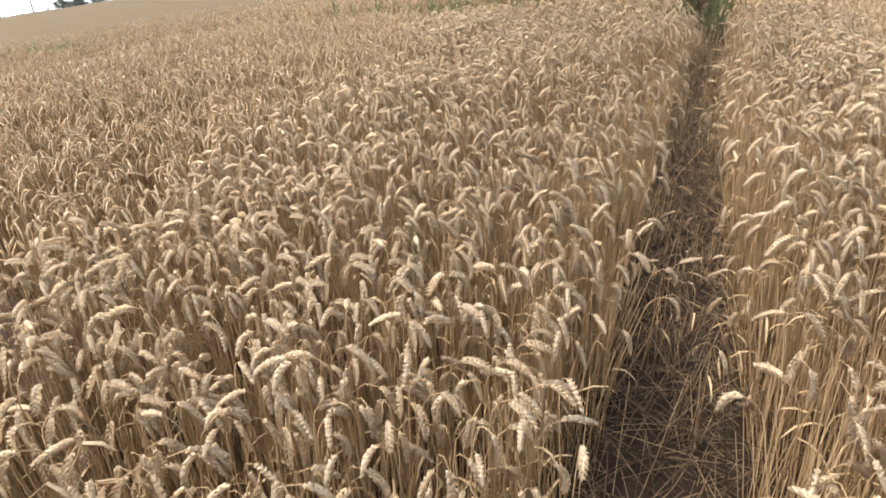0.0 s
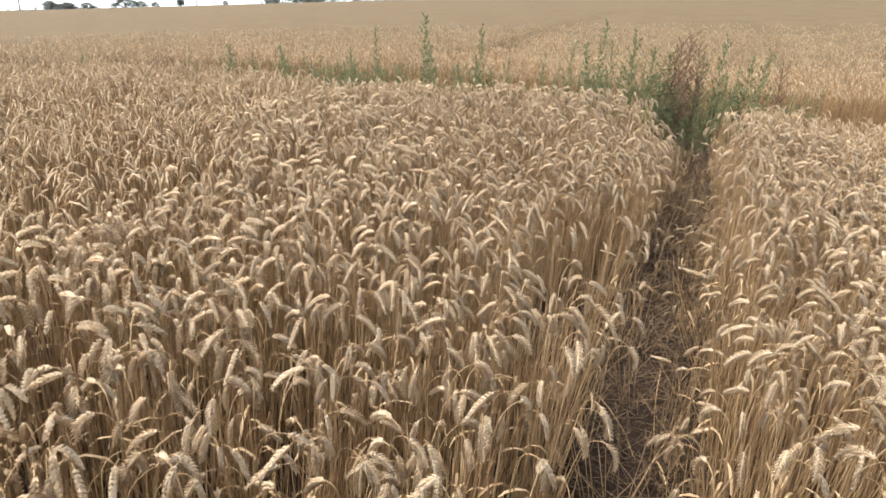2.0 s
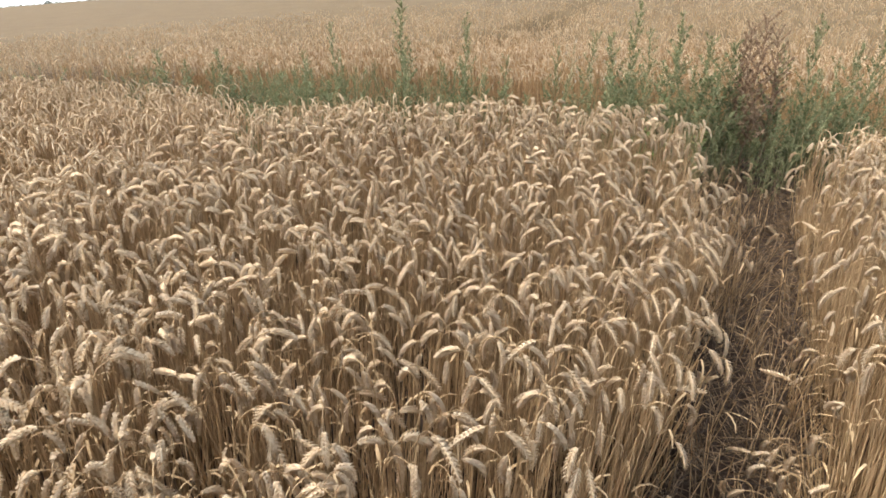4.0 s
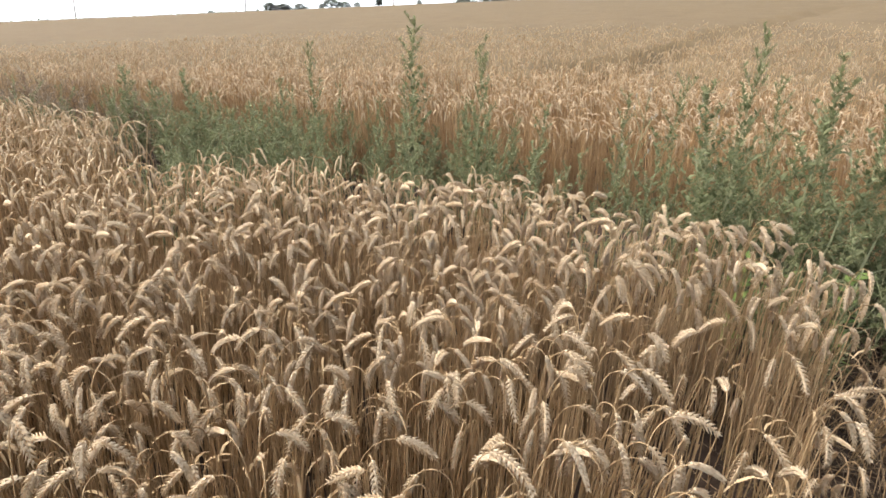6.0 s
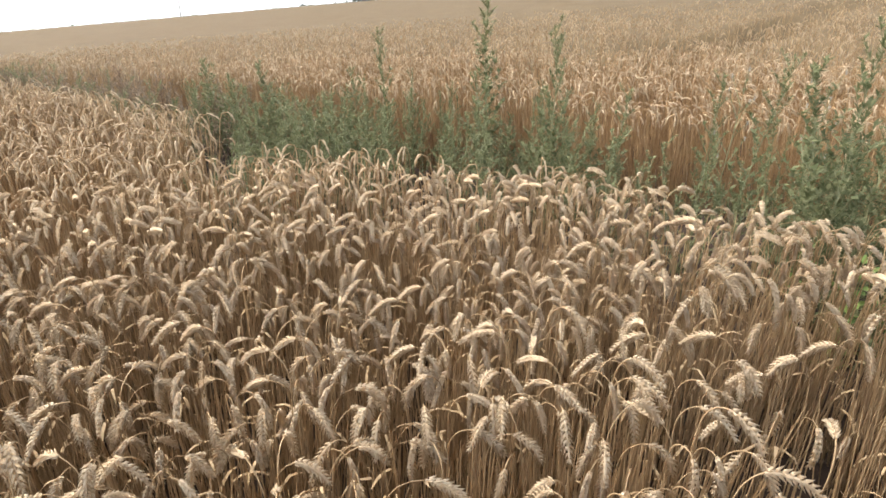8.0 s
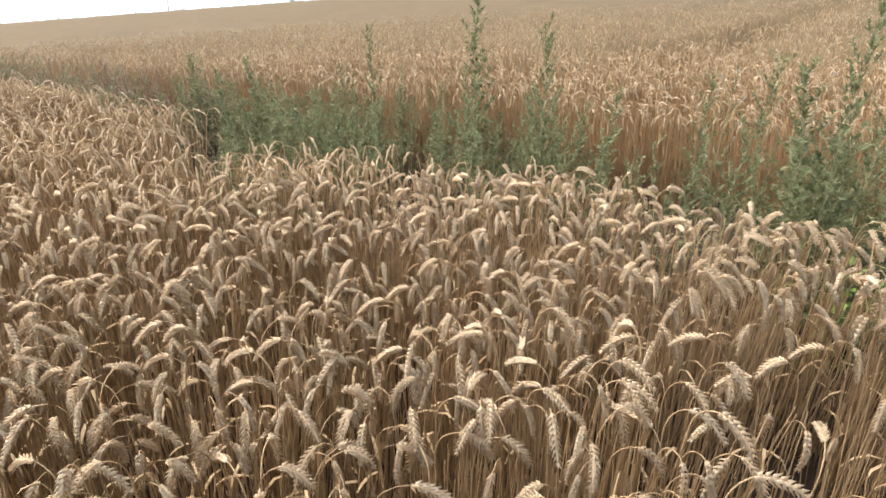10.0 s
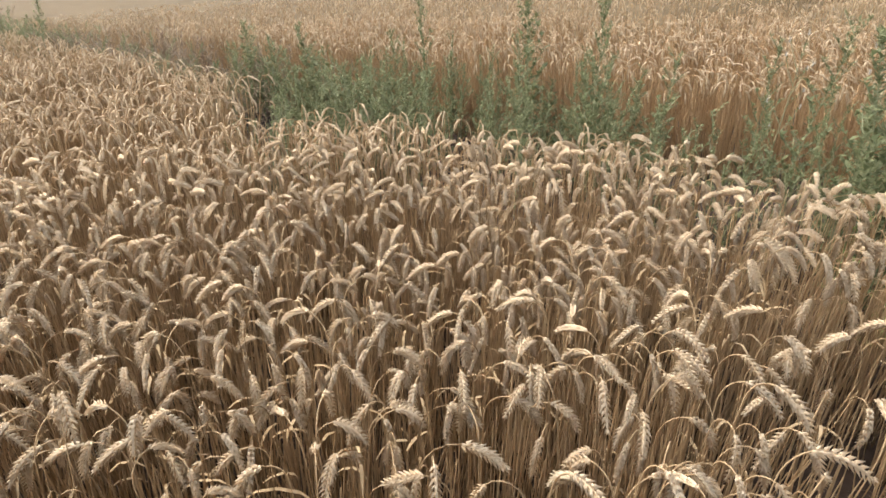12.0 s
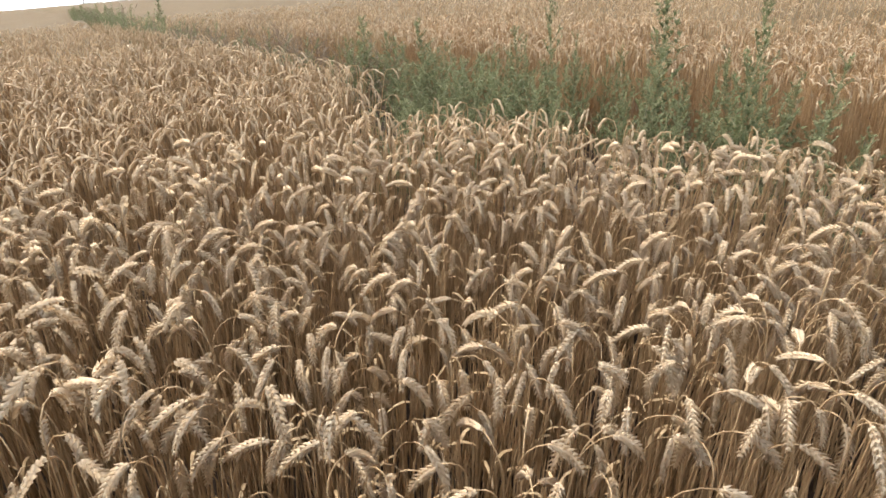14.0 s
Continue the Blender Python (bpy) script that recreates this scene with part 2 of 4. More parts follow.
def ear_detailed(b, rng, ear, mat, nodes=9, fat=1.12, paired=True):
    """A thin core with spikelets standing off it in two ranks, each of two pointed husks or of one broad one."""
    pts = [Vector(p) for p in ear]
    core = pts[::2] + ([] if len(pts) % 2 else [pts[-1]])
    b.tube(core, [0.0030 * fat] * (len(core) - 1) + [0.0015], 3, mat)
    roll = rng.uniform(0, math.pi)
    total = nodes * 2
    for k in range(total + 1):
        g = min((k + 0.5) / total, 0.99) * (len(pts) - 1)
        i = min(int(g), len(pts) - 2)
        t = (pts[i + 1] - pts[i]).normalized()
        c = pts[i].lerp(pts[i + 1], g - i)
        ref = Vector((0, 1, 0))
        u = (ref - t * ref.dot(t)).normalized()
        w = t.cross(u)
        side = (u * math.cos(roll) + w * math.sin(roll)) * (1 if k % 2 else -1) * (0.1 if k == total else 1.0)
        other = t.cross(u * math.cos(roll) + w * math.sin(roll))
        full = (0.72 + 0.42 * math.sin(math.pi * min(1, (k + 2) / (total + 1)))) * fat
        out = rng.uniform(0.50, 0.86)
        for s in (-1, 1) if paired else (0,):
            d = (t + side * out + other * (s * 0.34 + rng.uniform(-0.1, 0.1))).normalized()
            at_c = c + side * 0.0034 * full + other * s * 0.0022 * full
            if paired:
                b.spike(at_c, d, other, 0.0180 * full * rng.uniform(0.85, 1.18), 0.0036 * full, 0.0036 * full, mat)
            else:
                b.spike(at_c, d, other, 0.0195 * full, 0.0070 * full, 0.0054 * full, mat)


def ear_plain(b, rng, ear, mat, sides):
    n = len(ear)
    flip = rng.integers(0, 2)
    radii = []
    for i in range(n):
        g = i / (n - 1)
        full = 0.0020 + 0.0050 * math.sin(math.pi * min(1, 0.16 + g * 0.80)) ** 0.7
        radii.append(full * (1.38 if (i + flip) % 2 else 0.66) if n > 5 else full * 1.08)
    radii[-1] *= 0.4
    b.tube(ear, radii, sides, mat, turn=rng.uniform(0, 1.5), flat=0.8)


def dry_leaf(b, rng, mat):
    z = rng.uniform(0.25, 0.5)
    g = rng.uniform(0, 2 * math.pi)
    d, side = Vector((math.cos(g), math.sin(g), 0)), Vector((-math.sin(g), math.cos(g), 0))
    length, p, th = rng.uniform(0.10, 0.2), Vector((0, 0, z)), radians(rng.uniform(20, 50))
    pts = [p]
    for i in range(4):
        p = p + (d * math.sin(th) + Vector((0, 0, 1)) * math.cos(th)) * length / 4
        th += radians(rng.uniform(25, 45))
        pts.append(p)
    b.ribbon(pts, [0.002, 0.0042, 0.004, 0.003, 0.001], side, mat)


def bare_tillers(b, rng, count):
    """Shorter stems without ears that crowd the foot of the crop."""
    for _ in range(count):
        a, r, h = rng.uniform(0, 6.28), rng.uniform(0.01, 0.06), rng.uniform(0.36, 0.64)
        x, y = math.cos(a) * r, math.sin(a) * r
        b.tube([(x, y, 0), (x * 1.6 + rng.normal(0, 0.03), y * 1.6 + rng.normal(0, 0.03), h)], [0.0026, 0.0016], 3, 0, cap=False)


def wheat_template(rng, lod):
    b = Build()
    if lod == 0:
        stem, ear, _ = wheat_curve(rng, 2, 5, 7)
        b.tube(stem, [0.0019] * 2 + [0.0015] * (len(stem) - 2), 3, 0, cap=False)
        ear_detailed(b, rng, ear, 1)
        bare_tillers(b, rng, 4)
        if rng.random() < 0.45:
            dry_leaf(b, rng, 2)
    elif lod == 1:
        stem, ear, _ = wheat_curve(rng, 1, 3, 5)
        b.tube(stem, [0.0019] * 2 + [0.0016] * (len(stem) - 2), 3, 0, cap=False)
        ear_detailed(b, rng, ear, 1, 7, 1.16, False)
        bare_tillers(b, rng, 3)
        if rng.random() < 0.7:
            dry_leaf(b, rng, 2)
    elif lod == 2:
        stem, ear, _ = wheat_curve(rng, 1, 2, 5)
        b.tube(stem, [0.0031] * len(stem), 3, 0, cap=False)
        ear_plain(b, rng, ear, 1, 3)
        bare_tillers(b, rng, 1)
    else:
        stem, ear, _ = wheat_curve(rng, 1, 2, 2)
        stem[0] = stem[0] * 0 + stem[1] * 0.55
        b.tube([stem[0], stem[1], stem[-1]], [0.003] * 3, 3, 0, cap=False)
        ear_plain(b, rng, ear, 1, 3)
    return b.arrays()


def tiller_positions(rng, x0, x1, y0, y1, per_m2, keep):
    """Plants in small clumps of tillers, leaning out a little."""
    cell = math.sqrt(3.5 / per_m2)
    gx, gy = np.meshgrid(np.arange(x0, x1, cell), np.arange(y0, y1, cell))
    n = gx.size
    cx, cy = gx.ravel() + rng.uniform(-0.1, 1.1, n) * cell, gy.ravel() + rng.uniform(-0.1, 1.1, n) * cell
    count = rng.integers(2, 6, n)
    ix = np.repeat(np.arange(n), count)
    ox, oy = rng.normal(0, 0.026, len(ix)), rng.normal(0, 0.026, len(ix))
    x, y = cx[ix] + ox, cy[ix] + oy
    ok = keep(x, y)
    x, y, ox, oy = x[ok], y[ok], ox[ok], oy[ok]
    lean = np.stack([ox * 1.6 + rng.normal(0, 0.045, len(x)), oy * 1.6 + rng.normal(0, 0.045, len(x))], -1)
    return x, y, lean


def plant_numbers(rng, x, y):
    tall = 0.13 * np.exp(-((x + 0.65) ** 2 + (y - 9.2) ** 2) / 0.6)
    size = (1.0 + 0.075 * lump(x, y) + tall + rng.normal(0, 0.055, len(x)))
    scale = np.stack([np.ones_like(size) * rng.uniform(0.9, 1.12, len(size)), np.ones_like(size), size], -1)
    scale[:, 1] = scale[:, 0]
    spin = rng.uniform(0, 2 * np.pi, len(x))
    biased = rng.random(len(x)) < 0.45
    spin = np.where(biased, rng.normal(-0.6, 0.9, len(x)), spin)
    return spin, scale


def wheat_stuff(name, label, seed, lod, box, per_m2, keep, mats, variants=14, tilt=(0, 0)):
    rng = np.random.default_rng(seed)
    templates = [wheat_template(rng, lod) for _ in range(variants)]
    x, y, lean = tiller_positions(rng, *box, per_m2, lambda x, y: in_wheat(x, y) & keep(x, y))
    spin, scale = plant_numbers(rng, x, y)
    where = np.stack([x, y, terrain(x, y) - 0.01], -1)
    lean = lean + np.array(tilt)
    ob = scatter(name, templates, rng.integers(0, variants, len(x)), where, spin, scale, lean, mats)
    return tagged(ob, label, "wheat", kind="stuff")


WM = [M_STEM, M_EAR, M_LEAF]


def track_distance(x, y):
    """Distance from the trodden line and the spot at its end."""
    yy = np.clip(y, -0.6, 7.0)
    return np.hypot(x + 0.1, y - yy)


def zone_single(x, y):
    return (np.abs(x + 0.86) < 0.365) & (np.abs(y - 7.98) < 0.365)


def zone0(x, y):
    along = (track_distance(x, y) < 1.12) & (y > 1.1) & (x < 0.8)
    rest = (np.hypot(x + 0.5, y - 7.0) < 2.05) & (y > 6.95)
    return along | rest


def sparse(x, y):
    """Spots at the edge of the path where few stems still stand."""
    h = np.mod(x * 57.3 + y * 83.1, 1.0)
    corner = (x > -0.95) & (x < 0.1) & (y > 7.9) & (y < 9.3) & (h < np.where(x > -0.66, 0.78, 0.42))
    flank = (x > -0.56) & (x < 0.1) & (y > 4.4) & (y < 5.75) & (h < 0.74)
    return corner | flank


def zone1(x, y):
    return ((track_distance(x, y) < 2.3) | (np.hypot(x + 0.5, y - 7.0) < 2.7)) & (y > 0.1) & (x < 1.5)


def zone2(x, y):
    return (np.hypot(x + 0.4, y - 6.0) < np.where(y > edge_c(x), 9.2, 7.2)) & (y > 0.5 - 0.25 * x * (x < 0)) & (x < 0.6 + 0.30 * y)


def zone3(x, y):
    r = np.hypot(x, y - 4)
    return (r < 25) & (y > 3.2 - 0.14 * x) & (x < 0.30 * y + 0.6)


wheat_stuff("wheat_crop", "dense ripe golden wheat with nodding ears beside the trodden path", 11, 0, (-3, 1.5, 0, 9.8), 258,
            lambda x, y: zone0(x, y) & ~zone_single(x, y) & (y < 10) & ~sparse(x, y), WM)
wheat_stuff("wheat_crop", "ripe golden wheat with bent stems and heavy ears", 12, 1, (-4.2, 2.0, -0.4, 10.2), 315,
            lambda x, y: zone1(x, y) & ~zone0(x, y) & ~zone_single(x, y) & (y < 10.05), WM)
# Farther ears in the plots: the darker colour carries shade between husks.
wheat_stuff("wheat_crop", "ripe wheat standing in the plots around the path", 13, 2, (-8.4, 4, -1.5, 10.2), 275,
            lambda x, y: zone2(x, y) & ~zone1(x, y) & (y < edge_c(x)), [M_STEM, M_EAR_RED_SHADED, M_LEAF])
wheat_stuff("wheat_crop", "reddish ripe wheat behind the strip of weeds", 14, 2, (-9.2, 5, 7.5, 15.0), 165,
            lambda x, y: zone2(x, y) & (y >= edge_c(x)), [M_STEM_RED, M_EAR_RED_SHADED, M_LEAF], tilt=(-0.06, -0.07))
def thinning(x, y):
    """Singled-out plants grow fewer with distance, where the field's surface takes over."""
    return np.mod(x * 37.7 + y * 91.3, 1.0) < 1.5 - np.hypot(x, y - 4) / 17.5


# Here too the darker ear colour stands for the ears' own shading.
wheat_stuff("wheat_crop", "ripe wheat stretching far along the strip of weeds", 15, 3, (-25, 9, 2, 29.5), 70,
            lambda x, y: zone3(x, y) & ~zone2(x, y) & ~zone1(x, y) & (y < edge_c(x)) & thinning(x, y), [M_STEM, M_EAR_RED_SHADED, M_LEAF])
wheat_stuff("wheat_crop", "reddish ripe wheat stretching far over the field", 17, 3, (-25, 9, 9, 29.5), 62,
            lambda x, y: zone3(x, y) & ~zone2(x, y) & (y >= edge_c(x)) & thinning(x, y), [M_STEM, M_EAR_RED_SHADED, M_LEAF])


wheat_stuff("wheat_crop", "ripe wheat on the near side of the plots", 16, 3, (-7, 6, -4.5, 11), 100,
            lambda x, y: (track_distance(x, y) < 4.5) & ~zone3(x, y) & ~zone2(x, y) & ~zone1(x, y), WM)


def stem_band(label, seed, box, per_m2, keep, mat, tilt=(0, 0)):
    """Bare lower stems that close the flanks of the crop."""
    rng = np.random.default_rng(seed)
    kinds = []
    for _ in range(8):
        b = Build()
        bare_tillers(b, rng, 3)
        kinds.append(b.arrays())
    n = int((box[1] - box[0]) * (box[3] - box[2]) * per_m2)
    x, y = rng.uniform(box[0], box[1], n), rng.uniform(box[2], box[3], n)
    ok = in_wheat(x, y) & keep(x, y)
    x, y = x[ok], y[ok]
    n = len(x)
    where = np.stack([x, y, terrain(x, y) - 0.01], -1)
    size = np.stack([np.ones(n), np.ones(n), rng.uniform(0.8, 1.15, n)], -1)
    ob = scatter("wheat_straw", kinds, rng.integers(0, 8, n), where, rng.uniform(0, 6.28, n), size, rng.normal(0, 0.04, (n, 2)) + np.array(tilt), [mat])
    return tagged(ob, label, "wheat", kind="stuff")


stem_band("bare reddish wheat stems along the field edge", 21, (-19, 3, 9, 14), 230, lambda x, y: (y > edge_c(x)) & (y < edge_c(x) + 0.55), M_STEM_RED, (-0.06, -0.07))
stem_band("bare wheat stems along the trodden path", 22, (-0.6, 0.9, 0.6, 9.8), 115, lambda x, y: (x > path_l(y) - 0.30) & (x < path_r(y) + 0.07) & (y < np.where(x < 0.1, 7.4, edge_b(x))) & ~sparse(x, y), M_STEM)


# ---- ground and far crop ----
def polar_sheet(name, r0, r1, rings, sectors, az0, az1, height, centre=(-0.3, 7.0), grow=2.2):
    v, f = [], []
    g = np.linspace(0, 1, rings)
    rr = r0 + (r1 - r0) * g ** grow
    az = np.radians(np.linspace(az0, az1, sectors))
    R, A = np.meshgrid(rr, az, indexing="ij")
    X, Y = centre[0] - np.sin(A) * R, centre[1] + np.cos(A) * R
    Z = terrain(X, Y) + height(X, Y, R)
    V = np.stack([X, Y, Z], -1).reshape(-1, 3)
    i, k = np.meshgrid(np.arange(rings - 1), np.arange(sectors - 1), indexing="ij")
    q = (i * sectors + k).ravel()
    F = np.stack([q, q + sectors, q + sectors + 1, q + 1], -1)
    return V, F


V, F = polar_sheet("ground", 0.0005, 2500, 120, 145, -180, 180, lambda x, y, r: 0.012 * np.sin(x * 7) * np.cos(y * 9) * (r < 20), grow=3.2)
ground = new("ground", mesh_from("ground", V, F.ravel(), np.full(len(F), 4), [M_SOIL_SHADED], np.zeros(len(F))))
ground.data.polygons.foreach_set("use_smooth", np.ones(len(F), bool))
tagged(ground, "dark dry soil of a sloping arable field, darkened further for shade", "ground", kind="structure")


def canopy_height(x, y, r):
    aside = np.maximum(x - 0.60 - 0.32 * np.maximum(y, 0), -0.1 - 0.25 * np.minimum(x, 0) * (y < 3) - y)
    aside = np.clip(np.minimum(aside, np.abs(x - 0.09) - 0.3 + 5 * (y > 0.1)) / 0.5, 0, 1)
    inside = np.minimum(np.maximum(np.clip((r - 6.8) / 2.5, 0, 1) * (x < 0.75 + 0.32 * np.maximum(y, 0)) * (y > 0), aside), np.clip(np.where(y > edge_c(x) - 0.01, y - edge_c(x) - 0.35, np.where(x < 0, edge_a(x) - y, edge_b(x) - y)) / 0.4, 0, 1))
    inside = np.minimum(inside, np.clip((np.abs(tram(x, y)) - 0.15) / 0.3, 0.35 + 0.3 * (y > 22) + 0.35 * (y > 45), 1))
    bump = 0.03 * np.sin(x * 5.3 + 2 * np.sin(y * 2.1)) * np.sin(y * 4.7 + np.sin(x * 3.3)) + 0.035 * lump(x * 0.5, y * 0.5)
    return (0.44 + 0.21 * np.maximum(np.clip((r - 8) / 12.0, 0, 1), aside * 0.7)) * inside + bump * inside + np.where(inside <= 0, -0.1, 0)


# Under nearer plants it lies low, a dark fill for shade between ears.
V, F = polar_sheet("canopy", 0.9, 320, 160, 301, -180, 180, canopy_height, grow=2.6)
canopy = new("wheat_field", mesh_from("wheat_field", V, F.ravel(), np.full(len(F), 4), [M_CANOPY_SHADED], np.zeros(len(F))))
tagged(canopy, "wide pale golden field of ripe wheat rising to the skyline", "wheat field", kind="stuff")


# ---- things: helpers ----
def thing(name, label, category, group="", m=None):
    ob = new(name)
    ob.empty_display_size = 0.1
    if m is not None:
        ob.matrix_world = m
    return tagged(ob, label, category, group)


def part(name, data, parent, label=""):
    ob = new(name, data)
    ob.parent = parent
    return tagged(ob, label)


def put_copy(src, m):
    """A copy at m, whose scale does not add to that of the original."""
    s = src.scale
    return copy_thing(src, m @ Matrix.Diagonal((1 / s[0], 1 / s[1], 1 / s[2], 1)))


def at(x, y, z=0.0, rz=0.0, rx=0.0, ry=0.0):
    return pose(x, y, float(terrain(x, y)) + z, rx, ry, rz)


# ---- single wheat plants at the spot where the walk ends ----
def wheat_plant(rng, label, group=""):
    plant = thing("wheat_plant", label, "wheat plant", group)
    stem, ear, _ = wheat_curve(rng, 4, 7, 8)
    b = Build()
    b.tube(stem, [0.0020] * 4 + [0.0016] * (len(stem) - 4), 4, 0, cap=False)
    bare_tillers(b, rng, 5)
    part("stem", b.mesh("stem", [M_STEM], True), plant)
    b = Build()
    ear_detailed(b, rng, ear, 0)
    part("ear", b.mesh("ear", [M_EAR], True), plant)
    if rng.random() < 0.5:
        b = Build()
        dry_leaf(b, rng, 0)
        part("leaf", b.mesh("leaf", [M_LEAF]), plant, "curled dry leaf")
    return plant


rng = np.random.default_rng(31)
LABEL_WHEAT = "ripe golden wheat plant with a nodding ear in the crop"
masters = [wheat_plant(rng, LABEL_WHEAT, "wheat plants by the path") for _ in range(14)]
px, py, plean = tiller_positions(rng, -1.225, -0.495, 7.615, 8.345, 235, lambda x, y: zone_single(x, y))
px, py, plean = px[:195], py[:195], plean[:195]
pspin, pscale = plant_numbers(rng, px, py)
for i in range(len(px)):
    lean_x, lean_y = math.degrees(math.atan(plean[i, 0])), math.degrees(math.atan(plean[i, 1]))
    m = at(px[i], py[i], -0.01) @ pose(0, 0, 0, -lean_y, lean_x, 0) @ pose(0, 0, 0, 0, 0, math.degrees(pspin[i]))
    m = m @ Matrix.Diagonal((pscale[i, 0], pscale[i, 1], pscale[i, 2], 1))
    if i < len(masters):
        masters[i].matrix_world = m
    else:
        put_copy(masters[i % len(masters)], m)

# wheat pushed over or left standing alone along the trodden path
rng = np.random.default_rng(37)
LABEL_BENT = "bent wheat plant leaning over the trodden path"
bent = [wheat_plant(rng, LABEL_BENT, "bent wheat on the path") for _ in range(8)]
for i in range(190):
    y = 1.2 + 8.3 * (i + rng.random()) / 190
    side = (0, 1, 2, 1, 0, 1, 1)[i % 7]
    x = (float(path_l(y)) - 0.02, float(path_r(y)) + 0.02, rng.uniform(float(path_l(y)) + 0.05, float(path_r(y)) - 0.03))[side]
    tilt = rng.uniform(3, 16) if side < 2 else rng.uniform(2, 30) if i % 4 else rng.uniform(35, 75)
    way = (0, 180, rng.uniform(0, 360))[side] + rng.normal(0, 35)
    m = at(x, y, -0.01) @ pose(0, 0, 0, 0, 0, way) @ pose(0, 0, 0, 0, tilt, 0) @ pose(0, 0, 0, 0, 0, rng.uniform(-60, 60))
    m = m @ Matrix.Diagonal((1, 1, rng.uniform(0.5, 1.02) if side < 2 else rng.uniform(0.35, 0.72), 1))
    if i < len(bent):
        bent[i].matrix_world = m
    else:
        put_copy(bent[i % len(bent)], m)
# clumps of low nodding ears at the foot of the plot beside the path
for x0, y0, count in ((0.40, 5.74, 7), (0.42, 6.33, 7), (0.47, 6.62, 4), (0.36, 5.2, 3), (-0.12, 6.0, 3)):
    for i in range(count):
        way = (180 if x0 > 0 else 0) + rng.normal(0, 40)
        m = at(x0 + rng.normal(0, 0.05), y0 + rng.normal(0, 0.06), -0.01) @ pose(0, 0, 0, 0, 0, way) @ pose(0, 0, 0, 0, rng.uniform(8, 24), 0)
        put_copy(bent[(i * 3 + count) % len(bent)], m @ pose(0, 0, 0, 0, 0, rng.uniform(-50, 50)) @ Matrix.Diagonal((1.1, 1.1, rng.uniform(0.5, 0.72), 1)))


# short tillers that came up again between the straw
rng = np.random.default_rng(39)
kinds = [wheat_template(rng, 0) for _ in range(8)]
n = 130
y = np.where(np.arange(n) < 60, rng.uniform(1.2, 9.6, n), rng.uniform(7.7, 9.6, n))
x = path_l(y) + (path_r(y) - path_l(y)) * rng.random(n) * np.where(np.arange(n) < 60, 1.0, 0.42)
short = scatter("short_wheat", kinds, rng.integers(0, 8, n), np.stack([x, y, terrain(x, y) - 0.01], -1), rng.uniform(0, 6.28, n),
                np.stack([np.ones(n), np.ones(n), np.where(np.arange(n) < 60, rng.uniform(0.34, 0.66, n), rng.uniform(0.55, 0.85, n))], -1), rng.normal(0, 0.16, (n, 2)), WM)
tagged(short, "short wheat standing scattered in the trodden path", "wheat", kind="stuff")


# ---- straw on the path ----
def straw_template(rng, length, radius, rise=0.0):
    b = Build()
    k = rng.uniform(-0.06, 0.06)
    up = length * rise
    b.tube([(-length / 2, 0, 0.0), (0, k * length, 0.004 + up * 0.6), (length / 2, 0, up)], [radius, radius, radius * 0.8], 3, 0)
    return b.arrays()


rng = np.random.default_rng(41)
templates = [straw_template(rng, l, 0.0018, r) for l, r in ((0.07, 0.0), (0.12, 0.1), (0.18, 0.15), (0.26, 0.1), (0.36, 0.2), (0.22, 0.5), (0.30, 0.75), (0.16, 0.9))]
n = 9000
y = rng.uniform(0.8, 10.6, n)
x = rng.uniform(-0.5, 0.85, n)
keep = (rng.random(n) < np.where((x > path_l(y)) & (x < path_r(y)), 1.0, 0.3))
x, y = x[keep], y[keep]
n = len(x)
where = np.stack([x, y, terrain(x, y) + rng.uniform(0.004, 0.075, n)], -1)
litter = scatter("straw_litter", templates, rng.integers(0, 8, n), where, rng.uniform(0, 6.28, n), np.ones((n, 3)), np.zeros((n, 2)), [M_STRAW_SHADED])
tagged(litter, "trampled dry straw littering the path, its colour darkened for shade", "straw", kind="stuff")
# broken upright stubble in the path
b = Build()
b.tube([(0, 0, 0), (0.01, 0, 0.12), (0.03, 0, 0.26)], [0.0018] * 3, 3, 0)
b2 = Build()
b2.tube([(0, 0, 0), (0.004, 0, 0.07), (0.01, 0.01, 0.13)], [0.002] * 3, 3, 0)
n = 600
y = rng.uniform(0.8, 10.0, n)
x = path_l(y) + (path_r(y) - path_l(y)) * rng.random(n)
edge = np.minimum(x - path_l(y), path_r(y) - x)
keep = rng.random(n) < np.where(edge < 0.10, 1.0, 0.55)
x, y = x[keep], y[keep]
n = len(x)
where = np.stack([x, y, terrain(x, y) - 0.01], -1)
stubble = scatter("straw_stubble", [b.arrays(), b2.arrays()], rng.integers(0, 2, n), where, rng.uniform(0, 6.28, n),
                  np.stack([np.ones(n), np.ones(n), rng.uniform(0.6, 2.3, n)], -1), rng.normal(0, 0.28, (n, 2)), [M_STRAW_SHADED])
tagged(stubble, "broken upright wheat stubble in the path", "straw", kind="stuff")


def straw_stalk(x0, y0, z0, x1, y1, z1, radius=0.0026):
    b = Build()
    p, q = Vector((x0, y0, float(terrain(x0, y0)) + z0)), Vector((x1, y1, float(terrain(x1, y1)) + z1))
    side = Vector((rng.normal(0, 0.012), rng.normal(0, 0.012), 0.012))
    pts = [p, p.lerp(q, 0.35) + side, p.lerp(q, 0.7) + side * 0.8, q]
    b.tube([v - p for v in pts], [radius, radius, radius * 0.9, radius * 0.7], 5, 0)
    ob = new("straw_stalk", b.mesh("straw_stalk", [M_STEM]))
    ob.location = p
    return tagged(ob, "long pale straw stalk lying on the trodden path", "straw", "loose stalks on the path")


